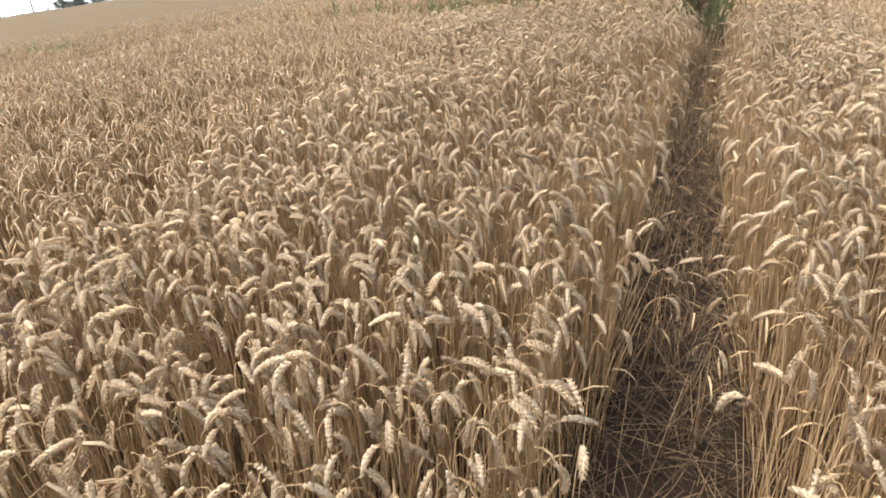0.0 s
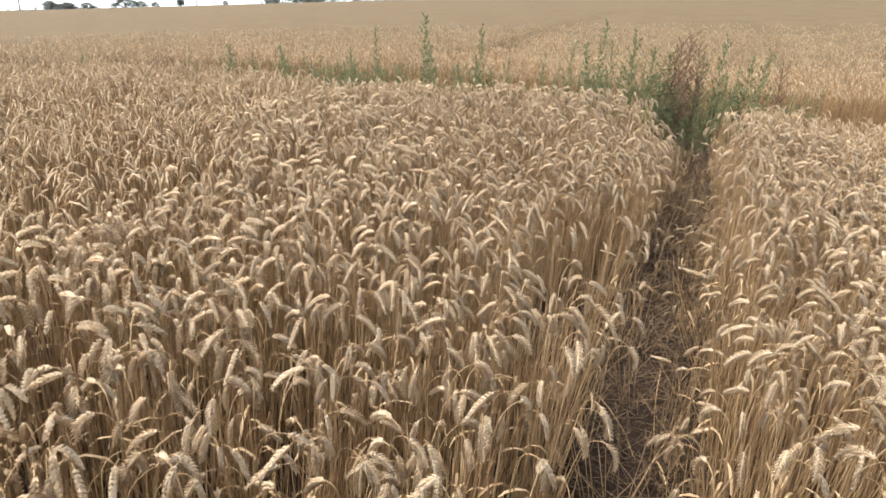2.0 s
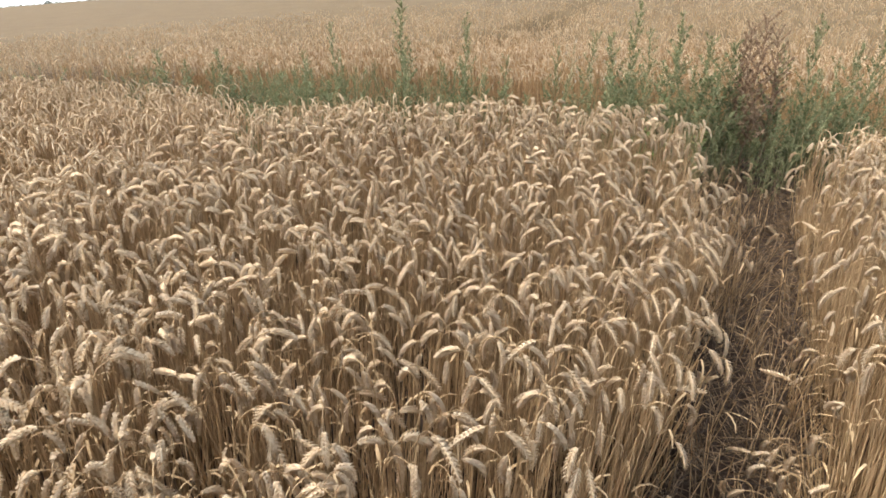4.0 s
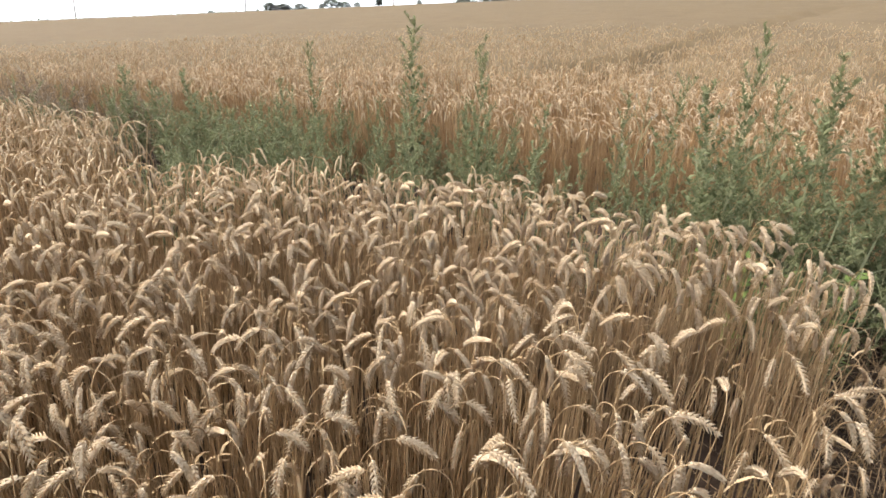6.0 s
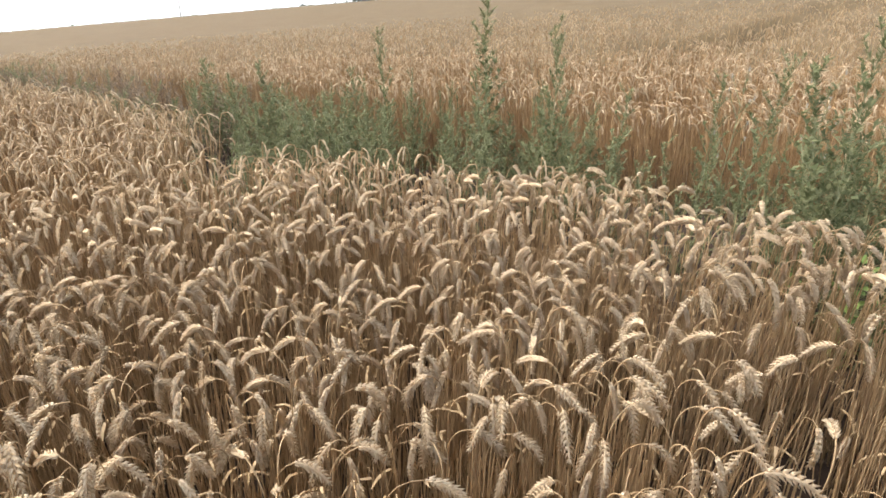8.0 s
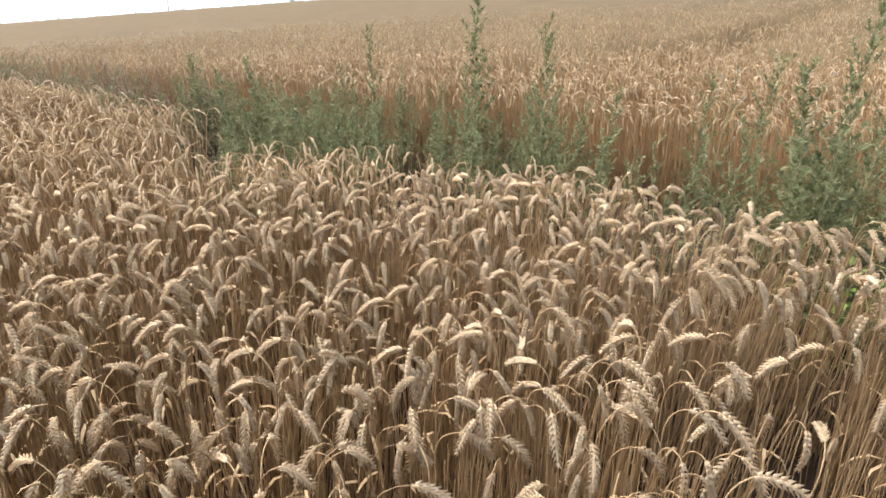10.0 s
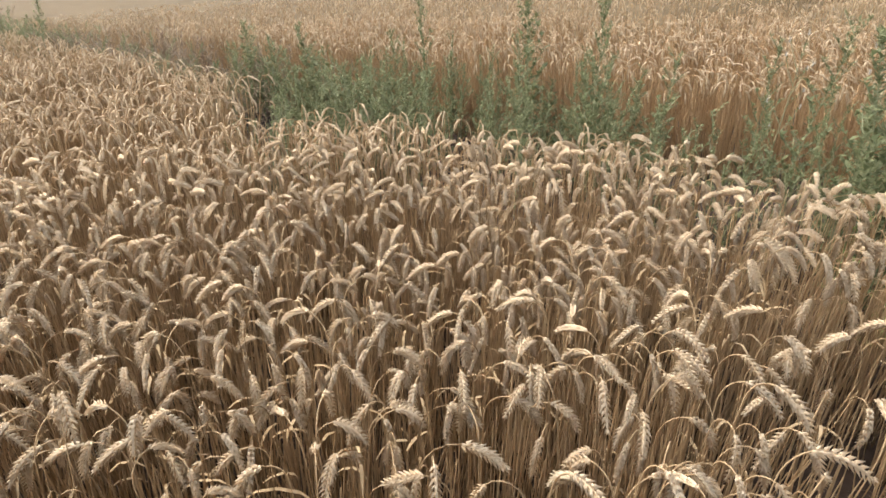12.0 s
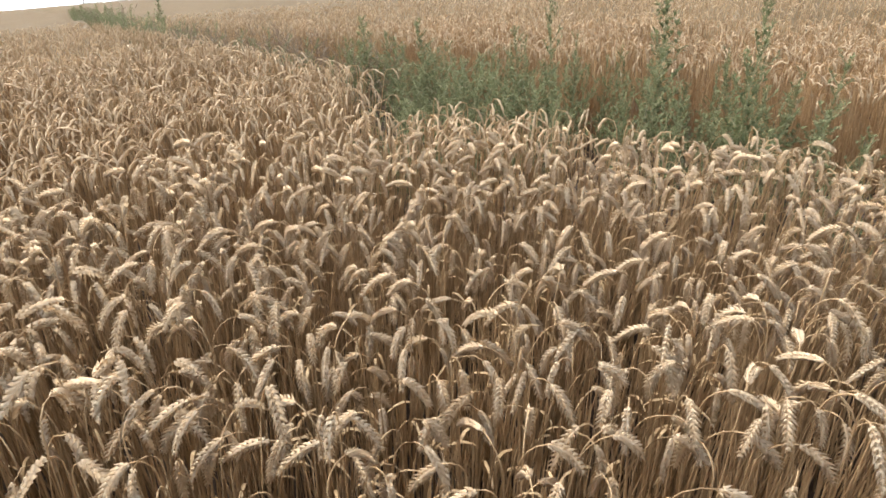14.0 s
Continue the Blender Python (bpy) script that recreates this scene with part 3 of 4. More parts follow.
straw_stalk(-0.21, 3.86, 0.06, 0.19, 3.96, 0.07, 0.003)
straw_stalk(-0.08, 3.40, 0.04, 0.28, 4.70, 0.14, 0.0036)
for i in range(22):
    y = 1.7 + 7.8 * i / 22 + rng.uniform(0, 0.3)
    x, g, l = rng.uniform(float(path_l(y)) + 0.05, float(path_r(y)) - 0.05), rng.uniform(0, math.pi), rng.uniform(0.2, 0.5)
    straw_stalk(x - math.cos(g) * l * 0.35, y - math.sin(g) * l * 0.5, rng.uniform(0.01, 0.04), x + math.cos(g) * l * 0.35, y + math.sin(g) * l * 0.5, rng.uniform(0.02, 0.14))


# ---- weeds in the strip between the fields ----
def leaf_blade(b, p, d, length, wide, mat):
    d = d.normalized()
    side = d.cross(Vector((0, 0, 1)))
    side = side.normalized() if side.length > 0.01 else Vector((1, 0, 0))
    up = side.cross(d)
    base = len(b.v)
    if length < 0.05:
        b.v += [p, p + d * length * 0.5 - side * wide * 1.3 + up * wide * 0.3, p + d * length + side * wide * 0.6]
        b.f.append((base, base + 1, base + 2))
        b.m.append(mat)
        return
    b.v += [p, p + d * length * 0.45 - side * wide + up * wide * 0.3, p + d * length, p + d * length * 0.45 + side * wide + up * wide * 0.3]
    b.f += [(base, base + 1, base + 2), (base, base + 2, base + 3)]
    b.m += [mat, mat]


def weed_meshes(rng, height, branches, spread, leaf, per_branch, base_from=0.12, taper=1.0, spike=0.25):
    """Stem with side shoots, and the small leaves and seed spikes on them."""
    s, f = Build(), Build()
    p, pts = Vector((0, 0, 0)), [Vector((0, 0, 0))]
    bend = Vector((rng.normal(0, 0.012), rng.normal(0, 0.012), 0))
    for i in range(5):
        p = p + Vector((bend.x * i * 0.5 + rng.normal(0, 0.011), bend.y * i * 0.5 + rng.normal(0, 0.011), height / 5))
        pts.append(p.copy())
    r0 = 0.006 * (height ** 0.5)
    s.tube(pts, [r0 * (1 - 0.85 * i / 5) for i in range(6)], 4 if spread > 0.16 else 3, 0)

    def on_stem(g):
        g = min(g, 0.999) * 5
        return pts[int(g)].lerp(pts[int(g) + 1], g - int(g))

    for k in range(branches):
        g = base_from + (0.97 - base_from) * (k + rng.random()) / branches
        a = k * 2.4 + rng.normal(0, 0.4)
        l = spread * (1.05 - g * taper) * rng.uniform(0.6, 1.15) + 0.04
        up = rng.uniform(0.8, 1.6)
        start = on_stem(g)
        d = Vector((math.cos(a), math.sin(a), up)).normalized()
        mid = start + d * l * 0.5
        d2 = (d + Vector((0, 0, rng.uniform(-0.1, 0.5)))).normalized()
        end = mid + d2 * l * 0.5
        s.tube([start, mid, end] if spread > 0.16 else [start, end], [0.0022, 0.0017, 0.001], 3, 0, cap=False)
        for j in range(per_branch):
            q = rng.uniform(0.08, 1.0)
            c = start.lerp(mid, q * 2) if q < 0.5 else mid.lerp(end, q * 2 - 1)
            aa = rng.uniform(0, 2 * math.pi)
            out = Vector((math.cos(aa), math.sin(aa), rng.uniform(-0.2, 1.5)))
            size = leaf * rng.uniform(0.5, 1.2) * (1.15 - 0.6 * g)
            leaf_blade(f, c, out, size, size * rng.uniform(0.18, 0.34), 0)
    for j in range(int(spike * 260)):
        g = 1 - spike * rng.random() ** 1.2
        aa = rng.uniform(0, 2 * math.pi)
        c = on_stem(g)
        leaf_blade(f, c, Vector((math.cos(aa), math.sin(aa), rng.uniform(0.2, 1.6))), leaf * rng.uniform(0.4, 0.9), leaf * 0.13, 0)
    return s, f


def clump_meshes(rng, shoots, spread, **shape):
    """Several upright shoots from one root."""
    s, f = Build(), Build()
    for k in range(shoots):
        one = dict(shape)
        one["height"] = shape["height"] * rng.uniform(0.62, 1.0)
        ss, ff = weed_meshes(rng, spread=0.15, **one)
        a, r = k * 2.4, spread * math.sqrt((k + 0.3) / shoots)
        move = Vector((math.cos(a) * r, math.sin(a) * r, 0))
        out = Vector((math.cos(a), math.sin(a), 0)) * 0.16
        for src, dst in ((ss, s), (ff, f)):
            base = len(dst.v)
            dst.v += [v + move + out * v.z for v in src.v]
            dst.f += [tuple(i + base for i in q) for q in src.f]
            dst.m += src.m
    return s, f


def weed(rng, label, group, shape, mats=(M_WEED_STEM, M_WEED), name="weed"):
    s, f = clump_meshes(rng, **shape) if "shoots" in shape else weed_meshes(rng, **shape)
    plant = thing(name, label, "weed", group)
    part("stem", s.mesh("stem", [mats[0]]), plant)
    part("foliage", f.mesh("foliage", [mats[1]]), plant)
    return plant


rng = np.random.default_rng(53)
TALL = dict(height=1.0, branches=30, spread=0.19, leaf=0.046, per_branch=28, base_from=0.08, taper=0.78, spike=0.25)
THIN = dict(height=1.0, branches=22, spread=0.15, leaf=0.040, per_branch=26, base_from=0.2, taper=0.7, spike=0.35)
BUSH = dict(shoots=4, spread=0.14, height=1.0, branches=10, leaf=0.040, per_branch=18, base_from=0.06, taper=0.6, spike=0.3)
G_TALL = "tall weeds in the strip"
tall = [weed(rng, "tall feathery green goosefoot weed in the strip beside the wheat", G_TALL, TALL) for _ in range(4)]
thin = [weed(rng, "thin upright weed with a narrow seed spike", G_TALL, THIN, (M_WEED_STEM, M_WEED)) for _ in range(3)]
dock = [weed(rng, "dry reddish-brown dock stalk among green weeds", "dry docks", dict(height=1.0, branches=34, spread=0.12, leaf=0.026, per_branch=60, base_from=0.25, taper=0.6, spike=0.6),
             (M_DOCK, M_DOCK), "dock_weed") for _ in range(2)]
bush = [weed(rng, "low bushy grey-green weed crowding the strip between the fields", "low weeds in the strip", BUSH) for _ in range(5)]
used = set()


def plant(kinds, k, x, y, top, wide=1.0):
    """Set a weed so that its tip comes to the height top over the plan."""
    src = kinds[k % len(kinds)]
    h = top - float(terrain(x, y))
    m = at(x, y, -0.01, rng.uniform(0, 360), rng.normal(0, 0.8), rng.normal(0, 0.8)) @ Matrix.Diagonal((wide * h ** 0.5, wide * h ** 0.5, h, 1))
    if src.name in used:
        put_copy(src, m)
    else:
        used.add(src.name)
        src.matrix_world = m


for k, (x, y, top, wide) in enumerate(((-3.37, 10.57, 1.65, 1.15), (-2.47, 10.12, 1.54, 0.8), (-6.0, 9.68, 1.08, 1.2), (-5.15, 9.80, 1.11, 1.2), (-5.67, 9.71, 0.98, 1.0),
                                       (-0.60, 10.25, 1.60, 1.15), (-0.35, 10.45, 1.48, 1.1), (-1.02, 10.2, 1.45, 1.2), (-0.98, 10.35, 1.72, 0.8), (0.46, 10.6, 1.62, 0.9),
                                       (0.75, 10.9, 1.45, 1.0), (-0.15, 10.6, 1.42, 1.2), (-17.3, 10.0, 0.66, 1.3), (0.95, 11.3, 1.5, 1.0))):
    plant(tall, k, x, y, top, wide)
for k, (x, y, top, wide) in enumerate(((-3.82, 10.0, 1.45, 0.8), (-1.44, 10.5, 1.45, 1.0), (-1.75, 10.7, 1.30, 0.9), (-0.85, 10.6, 1.5, 0.9), (-3.1, 10.2, 1.2, 1.0), (-2.2, 10.4, 1.2, 1.0),
                                       (-4.2, 10.0, 1.15, 1.0), (0.2, 10.9, 1.4, 1.0), (-13.5, 9.3, 0.45, 1.1), (-16.3, 9.6, 0.30, 1.2))):
    plant(thin, k, x, y, top, wide)
for k, (x, y, top, wide) in enumerate(((0.08, 10.45, 1.66, 1.35), (0.20, 10.7, 1.55, 1.4), (-0.05, 10.75, 1.50, 1.2), (0.02, 10.6, 1.6, 1.2), (1.15, 10.9, 1.42, 1.2), (-8.0, 9.5, 0.82, 1.2), (-6.95, 9.57, 0.84, 1.2))):
    plant(dock, k, x, y, top, wide)
for k in range(190):
    x = 1.6 - 8.4 * ((k + rng.random()) / 190)
    if (-2.25 < x < -1.35 and k % 4) or (-3.6 < x <= -2.25 and k % 2) or (x < -4.4 and k % 3):
        continue
    lo, hi = float(edge_a(x)) + 0.12, float(edge_c(x)) - 0.05
    if x > -0.2:
        lo = max(float(edge_b(max(x, 0.33))), 9.9) + 0.1
        hi = max(hi, lo + 0.6)
    y = lo + (hi - lo) * rng.beta(1.6, 1.4)
    h = rng.uniform(0.52, 0.95) if x > -4.4 else rng.uniform(0.4, 0.7)
    plant(bush, k, x, y, float(terrain(x, y)) + h, rng.uniform(0.75, 1.1))
for k, (x, y, h, wide) in enumerate(((-6.2, 9.45, 0.80, 1.1), (-5.4, 9.7, 0.82, 1.1), (-7.4, 9.15, 0.78, 1.2), (-4.85, 9.85, 0.82, 1.0), (-5.0, 9.55, 0.72, 1.0), (-6.7, 9.3, 0.70, 1.1),
                                     (-7.0, 9.35, 0.75, 1.0), (-4.55, 9.75, 0.85, 1.1), (-4.3, 9.9, 0.9, 1.1), (-4.75, 9.65, 0.78, 1.1), (-4.1, 10.05, 0.85, 1.0), (-4.6, 10.05, 0.8, 1.1), (-5.1, 9.75, 0.75, 1.1), (-0.45, 10.3, 1.25, 1.4), (-0.7, 10.4, 1.2, 1.3), (-0.2, 10.4, 1.15, 1.4), (0.5, 10.8, 1.2, 1.2), (0.75, 10.75, 1.1, 1.2), (-1.05, 10.15, 1.1, 1.2))):
    plant(bush, k, x, y, float(terrain(x, y)) + h, wide)
for k in range(18):
    x = -2.3 - 2.6 * (k + rng.random()) / 18
    lo, hi = float(edge_a(x)) + 0.35, float(edge_c(x)) - 0.05
    y = lo + (hi - lo) * rng.random()
    plant(thin if k % 3 else tall, k, x, y, float(terrain(x, y)) + rng.uniform(0.58, 0.92), rng.uniform(0.8, 1.1))
for k, (x, y) in enumerate(((-3.62, 8.45), (-3.75, 8.7), (-3.5, 8.75), (-3.9, 8.85), (-3.65, 9.0), (-4.05, 8.78), (-3.42, 8.95), (-3.72, 8.55), (-4.2, 9.0), (-4.4, 9.1))):
    plant(bush, k, x, y, float(terrain(x, y)) + rng.uniform(0.48, 0.70), 0.95)
# dry brown growth where the strip narrows
dry = [weed(rng, "low dry brown weeds filling the narrow end of the strip", "dry weeds in the strip", dict(shoots=5, spread=0.13, height=1.0, branches=8, leaf=0.034, per_branch=9, base_from=0.1, taper=0.6, spike=0.3),
            (M_DRY, M_DRY), "dry_weed") for _ in range(3)]
for k in range(110):
    x = -5.1 - 8.7 * ((k + rng.random()) / 110)
    lo, hi = float(edge_a(x)) + 0.15, float(edge_c(x)) - 0.05
    y = lo + (hi - lo) * rng.random()
    plant(dry if k % 5 else bush, k, x, y, float(terrain(x, y)) + (rng.uniform(0.45, 0.66) if x > -5.8 else rng.uniform(0.52, 0.80)), rng.uniform(0.9, 1.4))
# the strip greens again far along
for k in range(150):
    x = -12.0 - 52 * ((k + rng.random()) / 150) ** 1.3
    lo, hi = float(edge_a(x)) + 0.1, max(float(edge_c(x)) - 0.05, float(edge_a(x)) + 0.4)
    y = lo + (hi - lo) * rng.random()
    plant(bush if k % 5 else dry, k, x, y, float(terrain(x, y)) + (rng.uniform(0.6, 0.9) if x > -20 else rng.uniform(0.85, 1.3)), rng.uniform(1.0, 1.5))
# a few broad yellow-green plants low at the corner of the path
M_BROAD = material("broad_leaf", (0.09, 0.15, 0.035), (0.24, 0.30, 0.09), 0.7, 40, translucent=0.3)


def broad_weed(rng):
    s, f = Build(), Build()
    s.tube([(0, 0, 0), (0.01, 0, 0.2), (0.0, 0.02, 0.42)], [0.005, 0.004, 0.002], 5, 0)
    for k in range(30):
        a, z = k * 2.4, 0.06 + 0.36 * k / 30
        d = Vector((math.cos(a), math.sin(a), rng.uniform(0.0, 0.7)))
        leaf_blade(f, Vector((0.005, 0.005, z)), d, rng.uniform(0.045, 0.075), rng.uniform(0.013, 0.02), 0)
    w = thing("broadleaf_weed", "bright yellow-green broad-leaved weed at the edge of the wheat", "weed", "broad-leaved weeds")
    part("stem", s.mesh("stem", [M_WEED_STEM]), w)
    part("foliage", f.mesh("foliage", [M_BROAD]), w)
    return w


broad = [broad_weed(rng) for _ in range(2)]
for k, (x, y) in enumerate(((-0.62, 9.95), (-0.80, 10.05), (-0.45, 9.85), (-0.70, 9.72), (-0.95, 9.95), (-0.30, 9.95), (-0.52, 10.1))):
    m = at(x, y, -0.01, rng.uniform(0, 360)) @ Matrix.Scale(rng.uniform(0.9, 1.5), 4)
    if k < 2:
        broad[k].matrix_world = m
    else:
        put_copy(broad[k % 2], m)


# dry thistles gone to seed, with pale down on their heads
def thistle(rng):
    s, f = weed_meshes(rng, 1.0, 12, 0.17, 0.030, 8, base_from=0.35, taper=0.5, spike=0.08)
    heads = [sum(s.v[i:i + 3], Vector()) / 3 for i in range(len(s.v) - 3, 40, -9)]
    t = thing("thistle", "dry grey thistle with pale fluffy seed heads at the field edge", "weed", "thistles")
    part("stem", s.mesh("stem", [M_WEED_STEM]), t)
    part("foliage", f.mesh("foliage", [M_WEED]), t)
    for c in heads[:9]:
        h = Build()
        h.tube([c - Vector((0, 0, 0.012)), c], [0.004, 0.003], 5, 0)
        for j in range(22):
            d = Vector(rng.normal(0, 1, 3)) + Vector((0, 0, 0.5))
            leaf_blade(h, c, d, rng.uniform(0.009, 0.018), 0.0022, 0)
        part("seed_head", h.mesh("seed_head", [M_FLUFF]), t, "pale fluffy thistle head")
    return t


thistles = [thistle(rng), thistle(rng)]
for k, (x, y, top, wide) in enumerate(((-1.60, 10.50, 1.34, 0.9), (-1.20, 10.75, 1.32, 0.9))):
    plant(thistles, k, x, y, top, wide)


# ---- skyline: trees, hedges and poles ----
def tree(rng, label, height, width, slim=False):
    t = thing("tree", label, "tree", "trees on the skyline")
    s, f = Build(), Build()
    s.tube([(0, 0, -0.3), (0.05, 0, height * 0.3), (0, 0.05, height * 0.62), (0, 0, height * 0.92)], [0.16, 0.12, 0.08, 0.02], 6, 0)
    tips = []
    for k in range(14):
        a, z = k * 2.4, height * (0.05 + 0.75 * k / 14)
        l = width * 0.42 * (math.sin(math.pi * (0.22 + 0.72 * k / 14)) if not slim else 0.8 - 0.5 * k / 14)
        end = Vector((math.cos(a) * l, math.sin(a) * l, z + height * rng.uniform(0.05, 0.2)))
        s.tube([(0, 0, z), (end.x * 0.5, end.y * 0.5, z + (end.z - z) * 0.6), end], [0.05, 0.035, 0.012], 4, 0, cap=False)
        tips.append(end)
    tips.append(Vector((0, 0, height * 0.9)))
    for e in tips:
        clump = width * rng.uniform(0.17, 0.27)
        for j in range(64):
            d = Vector(rng.normal(0, 1, 3))
            d.normalize()
            c = e + Vector((d.x * clump, d.y * clump, d.z * clump * 0.8)) * rng.uniform(0.3, 1.0)
            c.z = max(c.z, height * 0.04)
            leaf_blade(f, c, Vector(rng.normal(0, 1, 3)), rng.uniform(0.5, 0.9), 0.30, 0)
    part("trunk", s.mesh("trunk", [M_BARK]), t)
    part("crown", f.mesh("crown", [M_TREE_HAZED]), t)
    return t


rng = np.random.default_rng(61)
ROUND = [tree(rng, "round dark green tree far off on the skyline", 6.0, 6.0) for _ in range(3)]
SLIM = [tree(rng, "slim upright tree far off on the skyline", 6.0, 2.4, True) for _ in range(2)]
seen = set()


def set_tree(kinds, k, x, y, high, wide):
    src = kinds[k % len(kinds)]
    own = 6.0 if kinds is ROUND else 2.4
    m = at(x, y, 0.3, rng.uniform(0, 360)) @ Matrix.Diagonal((wide / own, wide / own, 0.78 * high / 6.0, 1))
    if src.name in seen:
        put_copy(src, m)
    else:
        seen.add(src.name)
        src.matrix_world = m


for k, (x, y, high, wide) in enumerate(((-231.2, 186.3, 4.4, 5.5), (-227.6, 190.8, 3.6, 6.5), (-223.4, 196.0, 3.4, 5.0), (-214.0, 206.1, 5.0, 8.0), (-210.0, 210.1, 3.4, 5.0),
                                        (-206.3, 213.7, 2.8, 3.2), (-165.3, 252.0, 7.6, 7.0), (-161.8, 253.5, 5.0, 5.0),
                                        (-171.0, 246.0, 2.6, 4.5), (-140.5, 266.5, 4.0, 3.0), (-245.5, 166.9, 2.0, 2.2),
                                        (-185.8, 231.9, 2.6, 2.4), (-217.0, 202.8, 2.8, 2.6))):
    set_tree(ROUND, k, x, y, high, wide)
for k, (x, y, high, wide) in enumerate(((-199.3, 220.4, 4.8, 3.2), (-150.6, 261.0, 6.4, 2.0), (-146.2, 263.3, 6.0, 1.8), (-130.5, 272.0, 6.6, 3.0))):
    set_tree(SLIM, k, x, y, high, wide)


def hedge(x0, y0, x1, y1, high, mat):
    f = Build()
    n = int(math.hypot(x1 - x0, y1 - y0) * 26)
    for j in range(n):
        g = rng.random()
        x, y = x0 + (x1 - x0) * g + rng.normal(0, 0.5), y0 + (y1 - y0) * g + rng.normal(0, 0.5)
        top = high * (0.7 + 0.3 * math.sin(g * 17 + x0) * math.sin(g * 41))
        leaf_blade(f, Vector((x, y, float(terrain(x, y)) + top * rng.random())), Vector(rng.normal(0, 1, 3)), rng.uniform(0.5, 0.9), 0.28, 0)
    return tagged(new("hedge", f.mesh("hedge", [mat])), "low dark hedge along the far field edge", "hedge", "hedges on the skyline")


hedge(-142, 261.5, -106, 278, 2.9, M_TREE_HAZED)
hedge(-101, 280, -87, 285, 3.0, M_TREE_HAZED)
hedge(-175, 240.5, -145, 259.5, 2.6, M_TREE_HAZED)
hedge(-236, 180, -220, 199, 1.6, M_TREE_HAZED)
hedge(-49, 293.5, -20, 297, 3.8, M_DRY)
hedge(-270, 127, -237, 180, 1.1, M_TREE_HAZED)
hedge(-291, 78, -270, 127, 1.2, M_TREE_HAZED)
hedge(-300, 34, -291, 78, 1.2, M_TREE_HAZED)


def power_pole(x, y, high):
    p = thing("power_pole", "tall grey wooden power pole far off on the skyline", "pole", "power poles", at(x, y, 0, math.degrees(math.atan2(y, x))))
    b = Build()
    b.tube([(0, 0, -0.3), (0, 0, high * 0.5), (0, 0, high)], [0.32, 0.28, 0.23], 8, 0)
    part("post", b.mesh("post", [M_POLE]), p)
    b = Build()
    b.tube([(0, -0.9, high - 0.5), (0, 0.9, high - 0.5)], [0.11, 0.11], 4, 0)
    part("crossarm", b.mesh("crossarm", [M_POLE]), p)
    for s in (-0.8, 0.0, 0.8):
        b = Build()
        b.tube([(0, s, high - 0.45), (0, s, high - 0.25)], [0.06, 0.04], 6, 0)
        part("insulator", b.mesh("insulator", [M_WALL]), p, "pale ceramic insulator")


for x, y, high in ((-237.4, 178.3, 12.0), (-194.6, 224.6, 10.0), (-272.1, 124.1, 12.0), (-295.0, 34.5, 17.0)):
    power_pole(x, y, high)


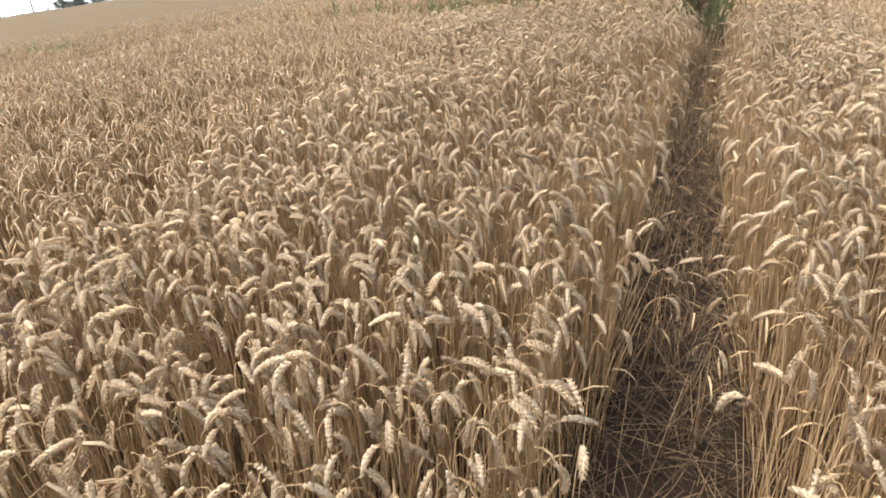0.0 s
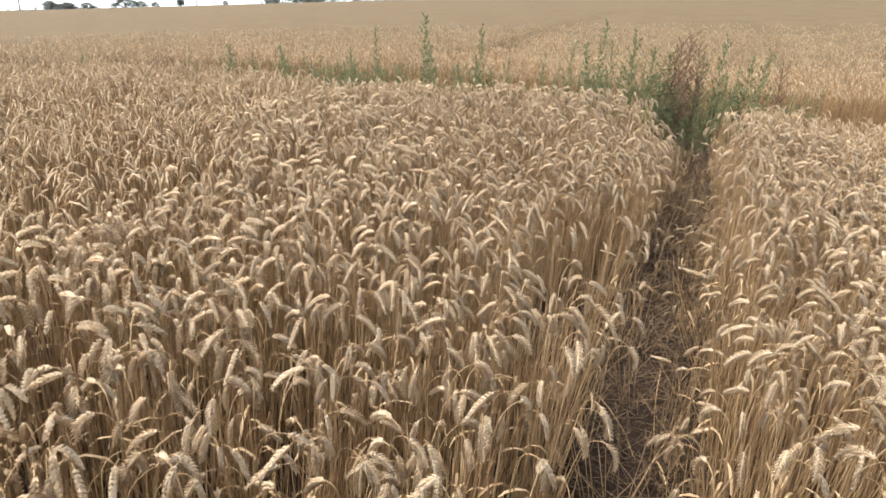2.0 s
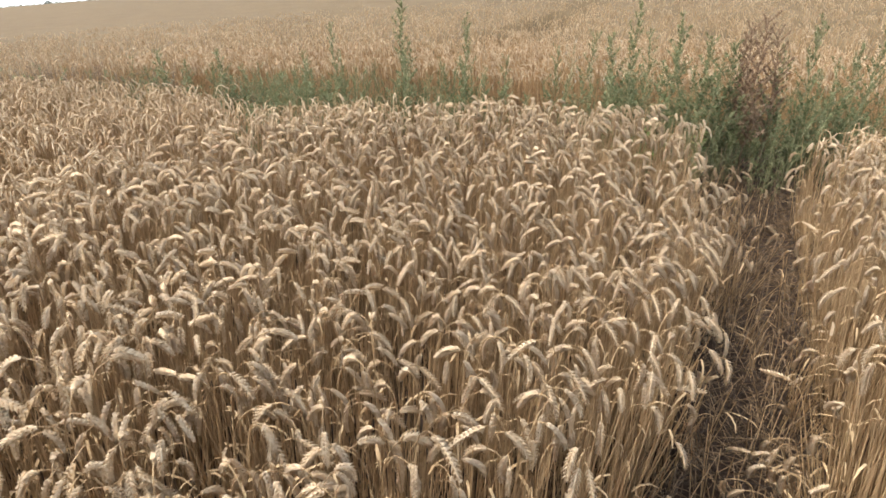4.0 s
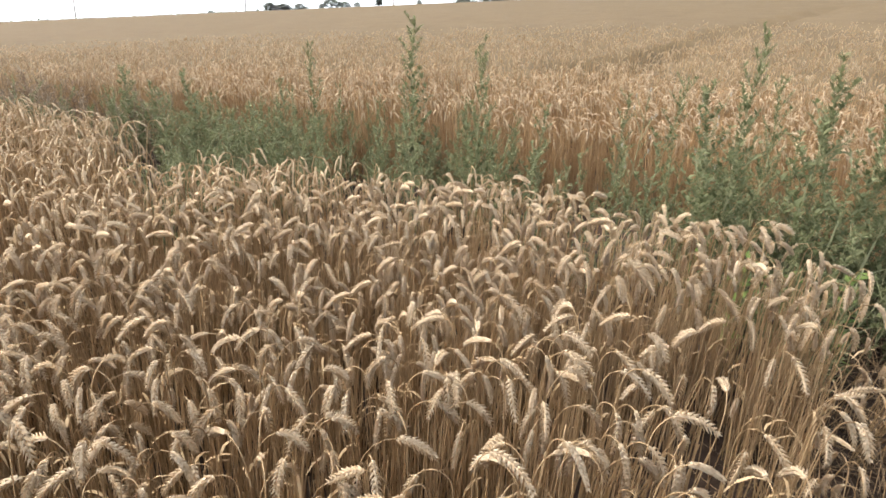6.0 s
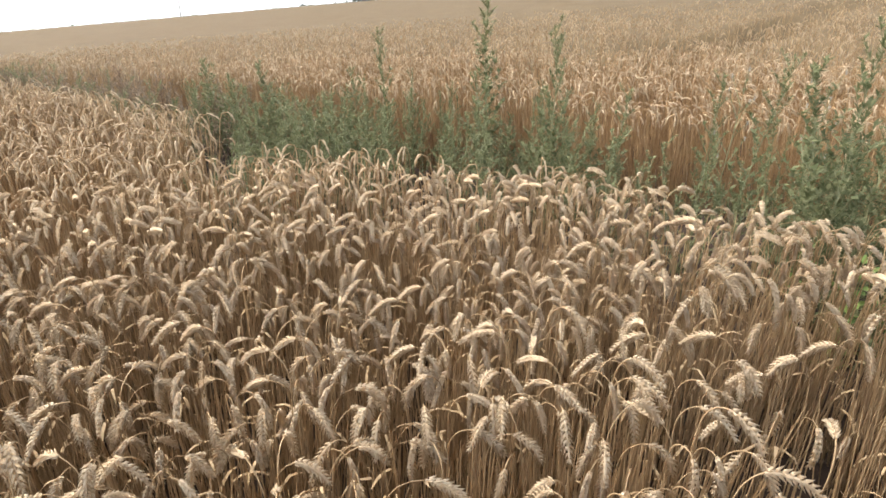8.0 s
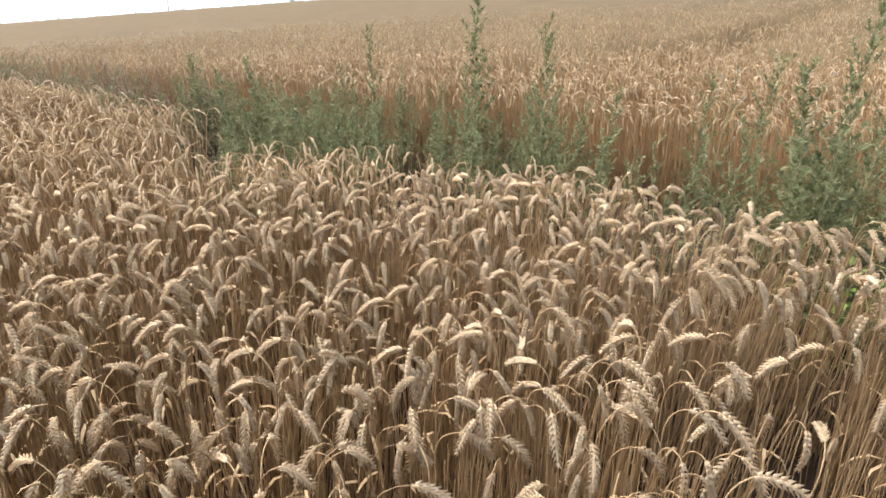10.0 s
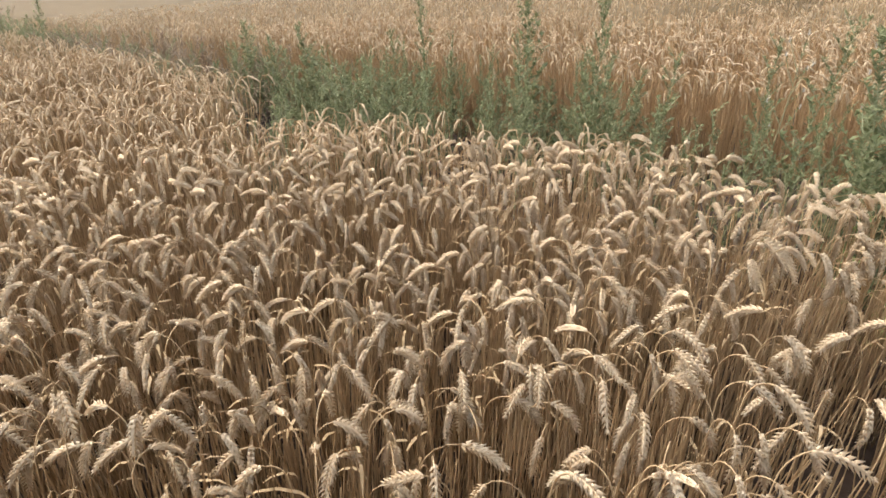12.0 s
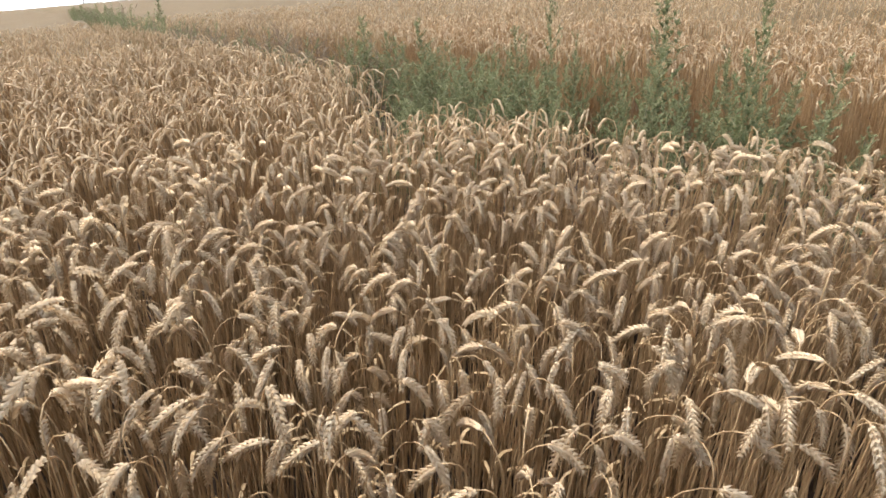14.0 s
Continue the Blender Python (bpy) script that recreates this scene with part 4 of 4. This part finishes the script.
def farm_building(x, y, wide, deep, eaves, ridge, label):
    """A plain gabled shed with its long side towards the field."""
    house = thing("farm_building", label, "building", "buildings on the skyline", at(x, y, -0.2, math.degrees(math.atan2(y - 7, x)) + 90))
    w, d = wide / 2, deep / 2
    s = Build()
    s.v = [Vector(p) for p in ((-w, -d, 0), (w, -d, 0), (w, d, 0), (-w, d, 0), (-w, -d, eaves), (w, -d, eaves), (w, d, eaves), (-w, d, eaves), (-w, 0, ridge), (w, 0, ridge))]
    s.f = [(0, 1, 5, 4), (2, 3, 7, 6), (1, 2, 6, 9, 5), (3, 0, 4, 8, 7), (4, 5, 9, 8), (6, 7, 8, 9)]
    s.m = [0] * 6
    part("wall", s.mesh("wall", [M_WALL]), house)
    for sign in (-1, 1):
        s = Build()
        e = 0.35
        low, high = Vector((0, sign * (d + e), eaves - e * 0.4)), Vector((0, 0, ridge + 0.06))
        for px in (-w - e, w + e):
            for up in (0.0, 0.14):
                s.v += [Vector((px, low.y, low.z + up)), Vector((px, high.y, high.z + up))]
        s.f = [(0, 1, 5, 4), (2, 6, 7, 3), (0, 4, 6, 2), (1, 3, 7, 5), (0, 2, 3, 1), (4, 5, 7, 6)]
        s.m = [0] * 6
        part("roof_slope", s.mesh("roof_slope", [M_ROOF]), house)
    for k, gx in enumerate((-0.28, 0.22)):
        for sign in (-1, 1):
            s = Build()
            a, h0, h1 = gx * wide, (0.0 if k else eaves * 0.35), eaves * 0.75
            y0 = sign * (d + 0.05)
            s.v = [Vector((a + i * min(0.9, wide * 0.12), y0 + j * 0.04, h)) for i in (-1, 1) for j in (-1, 1) for h in (h0, h1)]
            s.f = [(0, 1, 3, 2), (4, 6, 7, 5), (0, 4, 5, 1), (2, 3, 7, 6), (0, 2, 6, 4), (1, 5, 7, 3)]
            s.m = [0] * 6
            part("door" if k else "window", s.mesh("opening", [M_ROOF]), house)


farm_building(-157.8, 256.5, 10.0, 7.0, 5.2, 6.4, "tall grey farm hall with a low dark roof on the skyline")
farm_building(-173.0, 247.0, 6.0, 5.0, 4.6, 6.0, "pale grey farmhouse with a dark roof on the skyline")
farm_building(-142.0, 266.0, 3.2, 4.0, 5.2, 6.0, "narrow grey farm shed on the skyline")
farm_building(-99.6, 285.5, 3.4, 4.0, 2.4, 3.2, "small low grey shed beside a hedge on the skyline")
farm_building(-229.0, 189.6, 7.0, 5.0, 1.7, 2.6, "low dark-roofed shed among bushes on the skyline")


def grain_tower(x, y, high, radius):
    """An upright storage bin on a short skirt, with a cone on top."""
    t = thing("grain_tower", "slim grey metal grain tower far off on the skyline", "silo", "grain towers", at(x, y, -0.2))
    for name, pts, radii in (("skirt", [(0, 0, 0), (0, 0, high * 0.14)], [radius * 0.85, radius * 0.85]),
                             ("body", [(0, 0, high * 0.14), (0, 0, high * 0.5), (0, 0, high * 0.9)], [radius, radius * 1.02, radius]),
                             ("roof", [(0, 0, high * 0.9), (0, 0, high * 0.97), (0, 0, high)], [radius * 1.08, radius * 0.4, 0.12])):
        b = Build()
        b.tube(pts, radii, 16, 0)
        part(name, b.mesh(name, [M_WALL]), t)
    b = Build()
    b.tube([(radius + 0.25, 0, 0), (radius + 0.25, 0, high * 0.92)], [0.10, 0.10], 5, 0)
    part("ladder", b.mesh("ladder", [M_POLE]), t)


for x, y, high, radius in ((-127.0, 273.5, 9.0, 0.9), (-124.3, 274.8, 11.0, 0.8), (-121.4, 276.2, 12.5, 1.0), (-118.2, 277.6, 10.0, 0.8), (-113.4, 279.8, 11.5, 1.0)):
    grain_tower(x, y, high, radius)
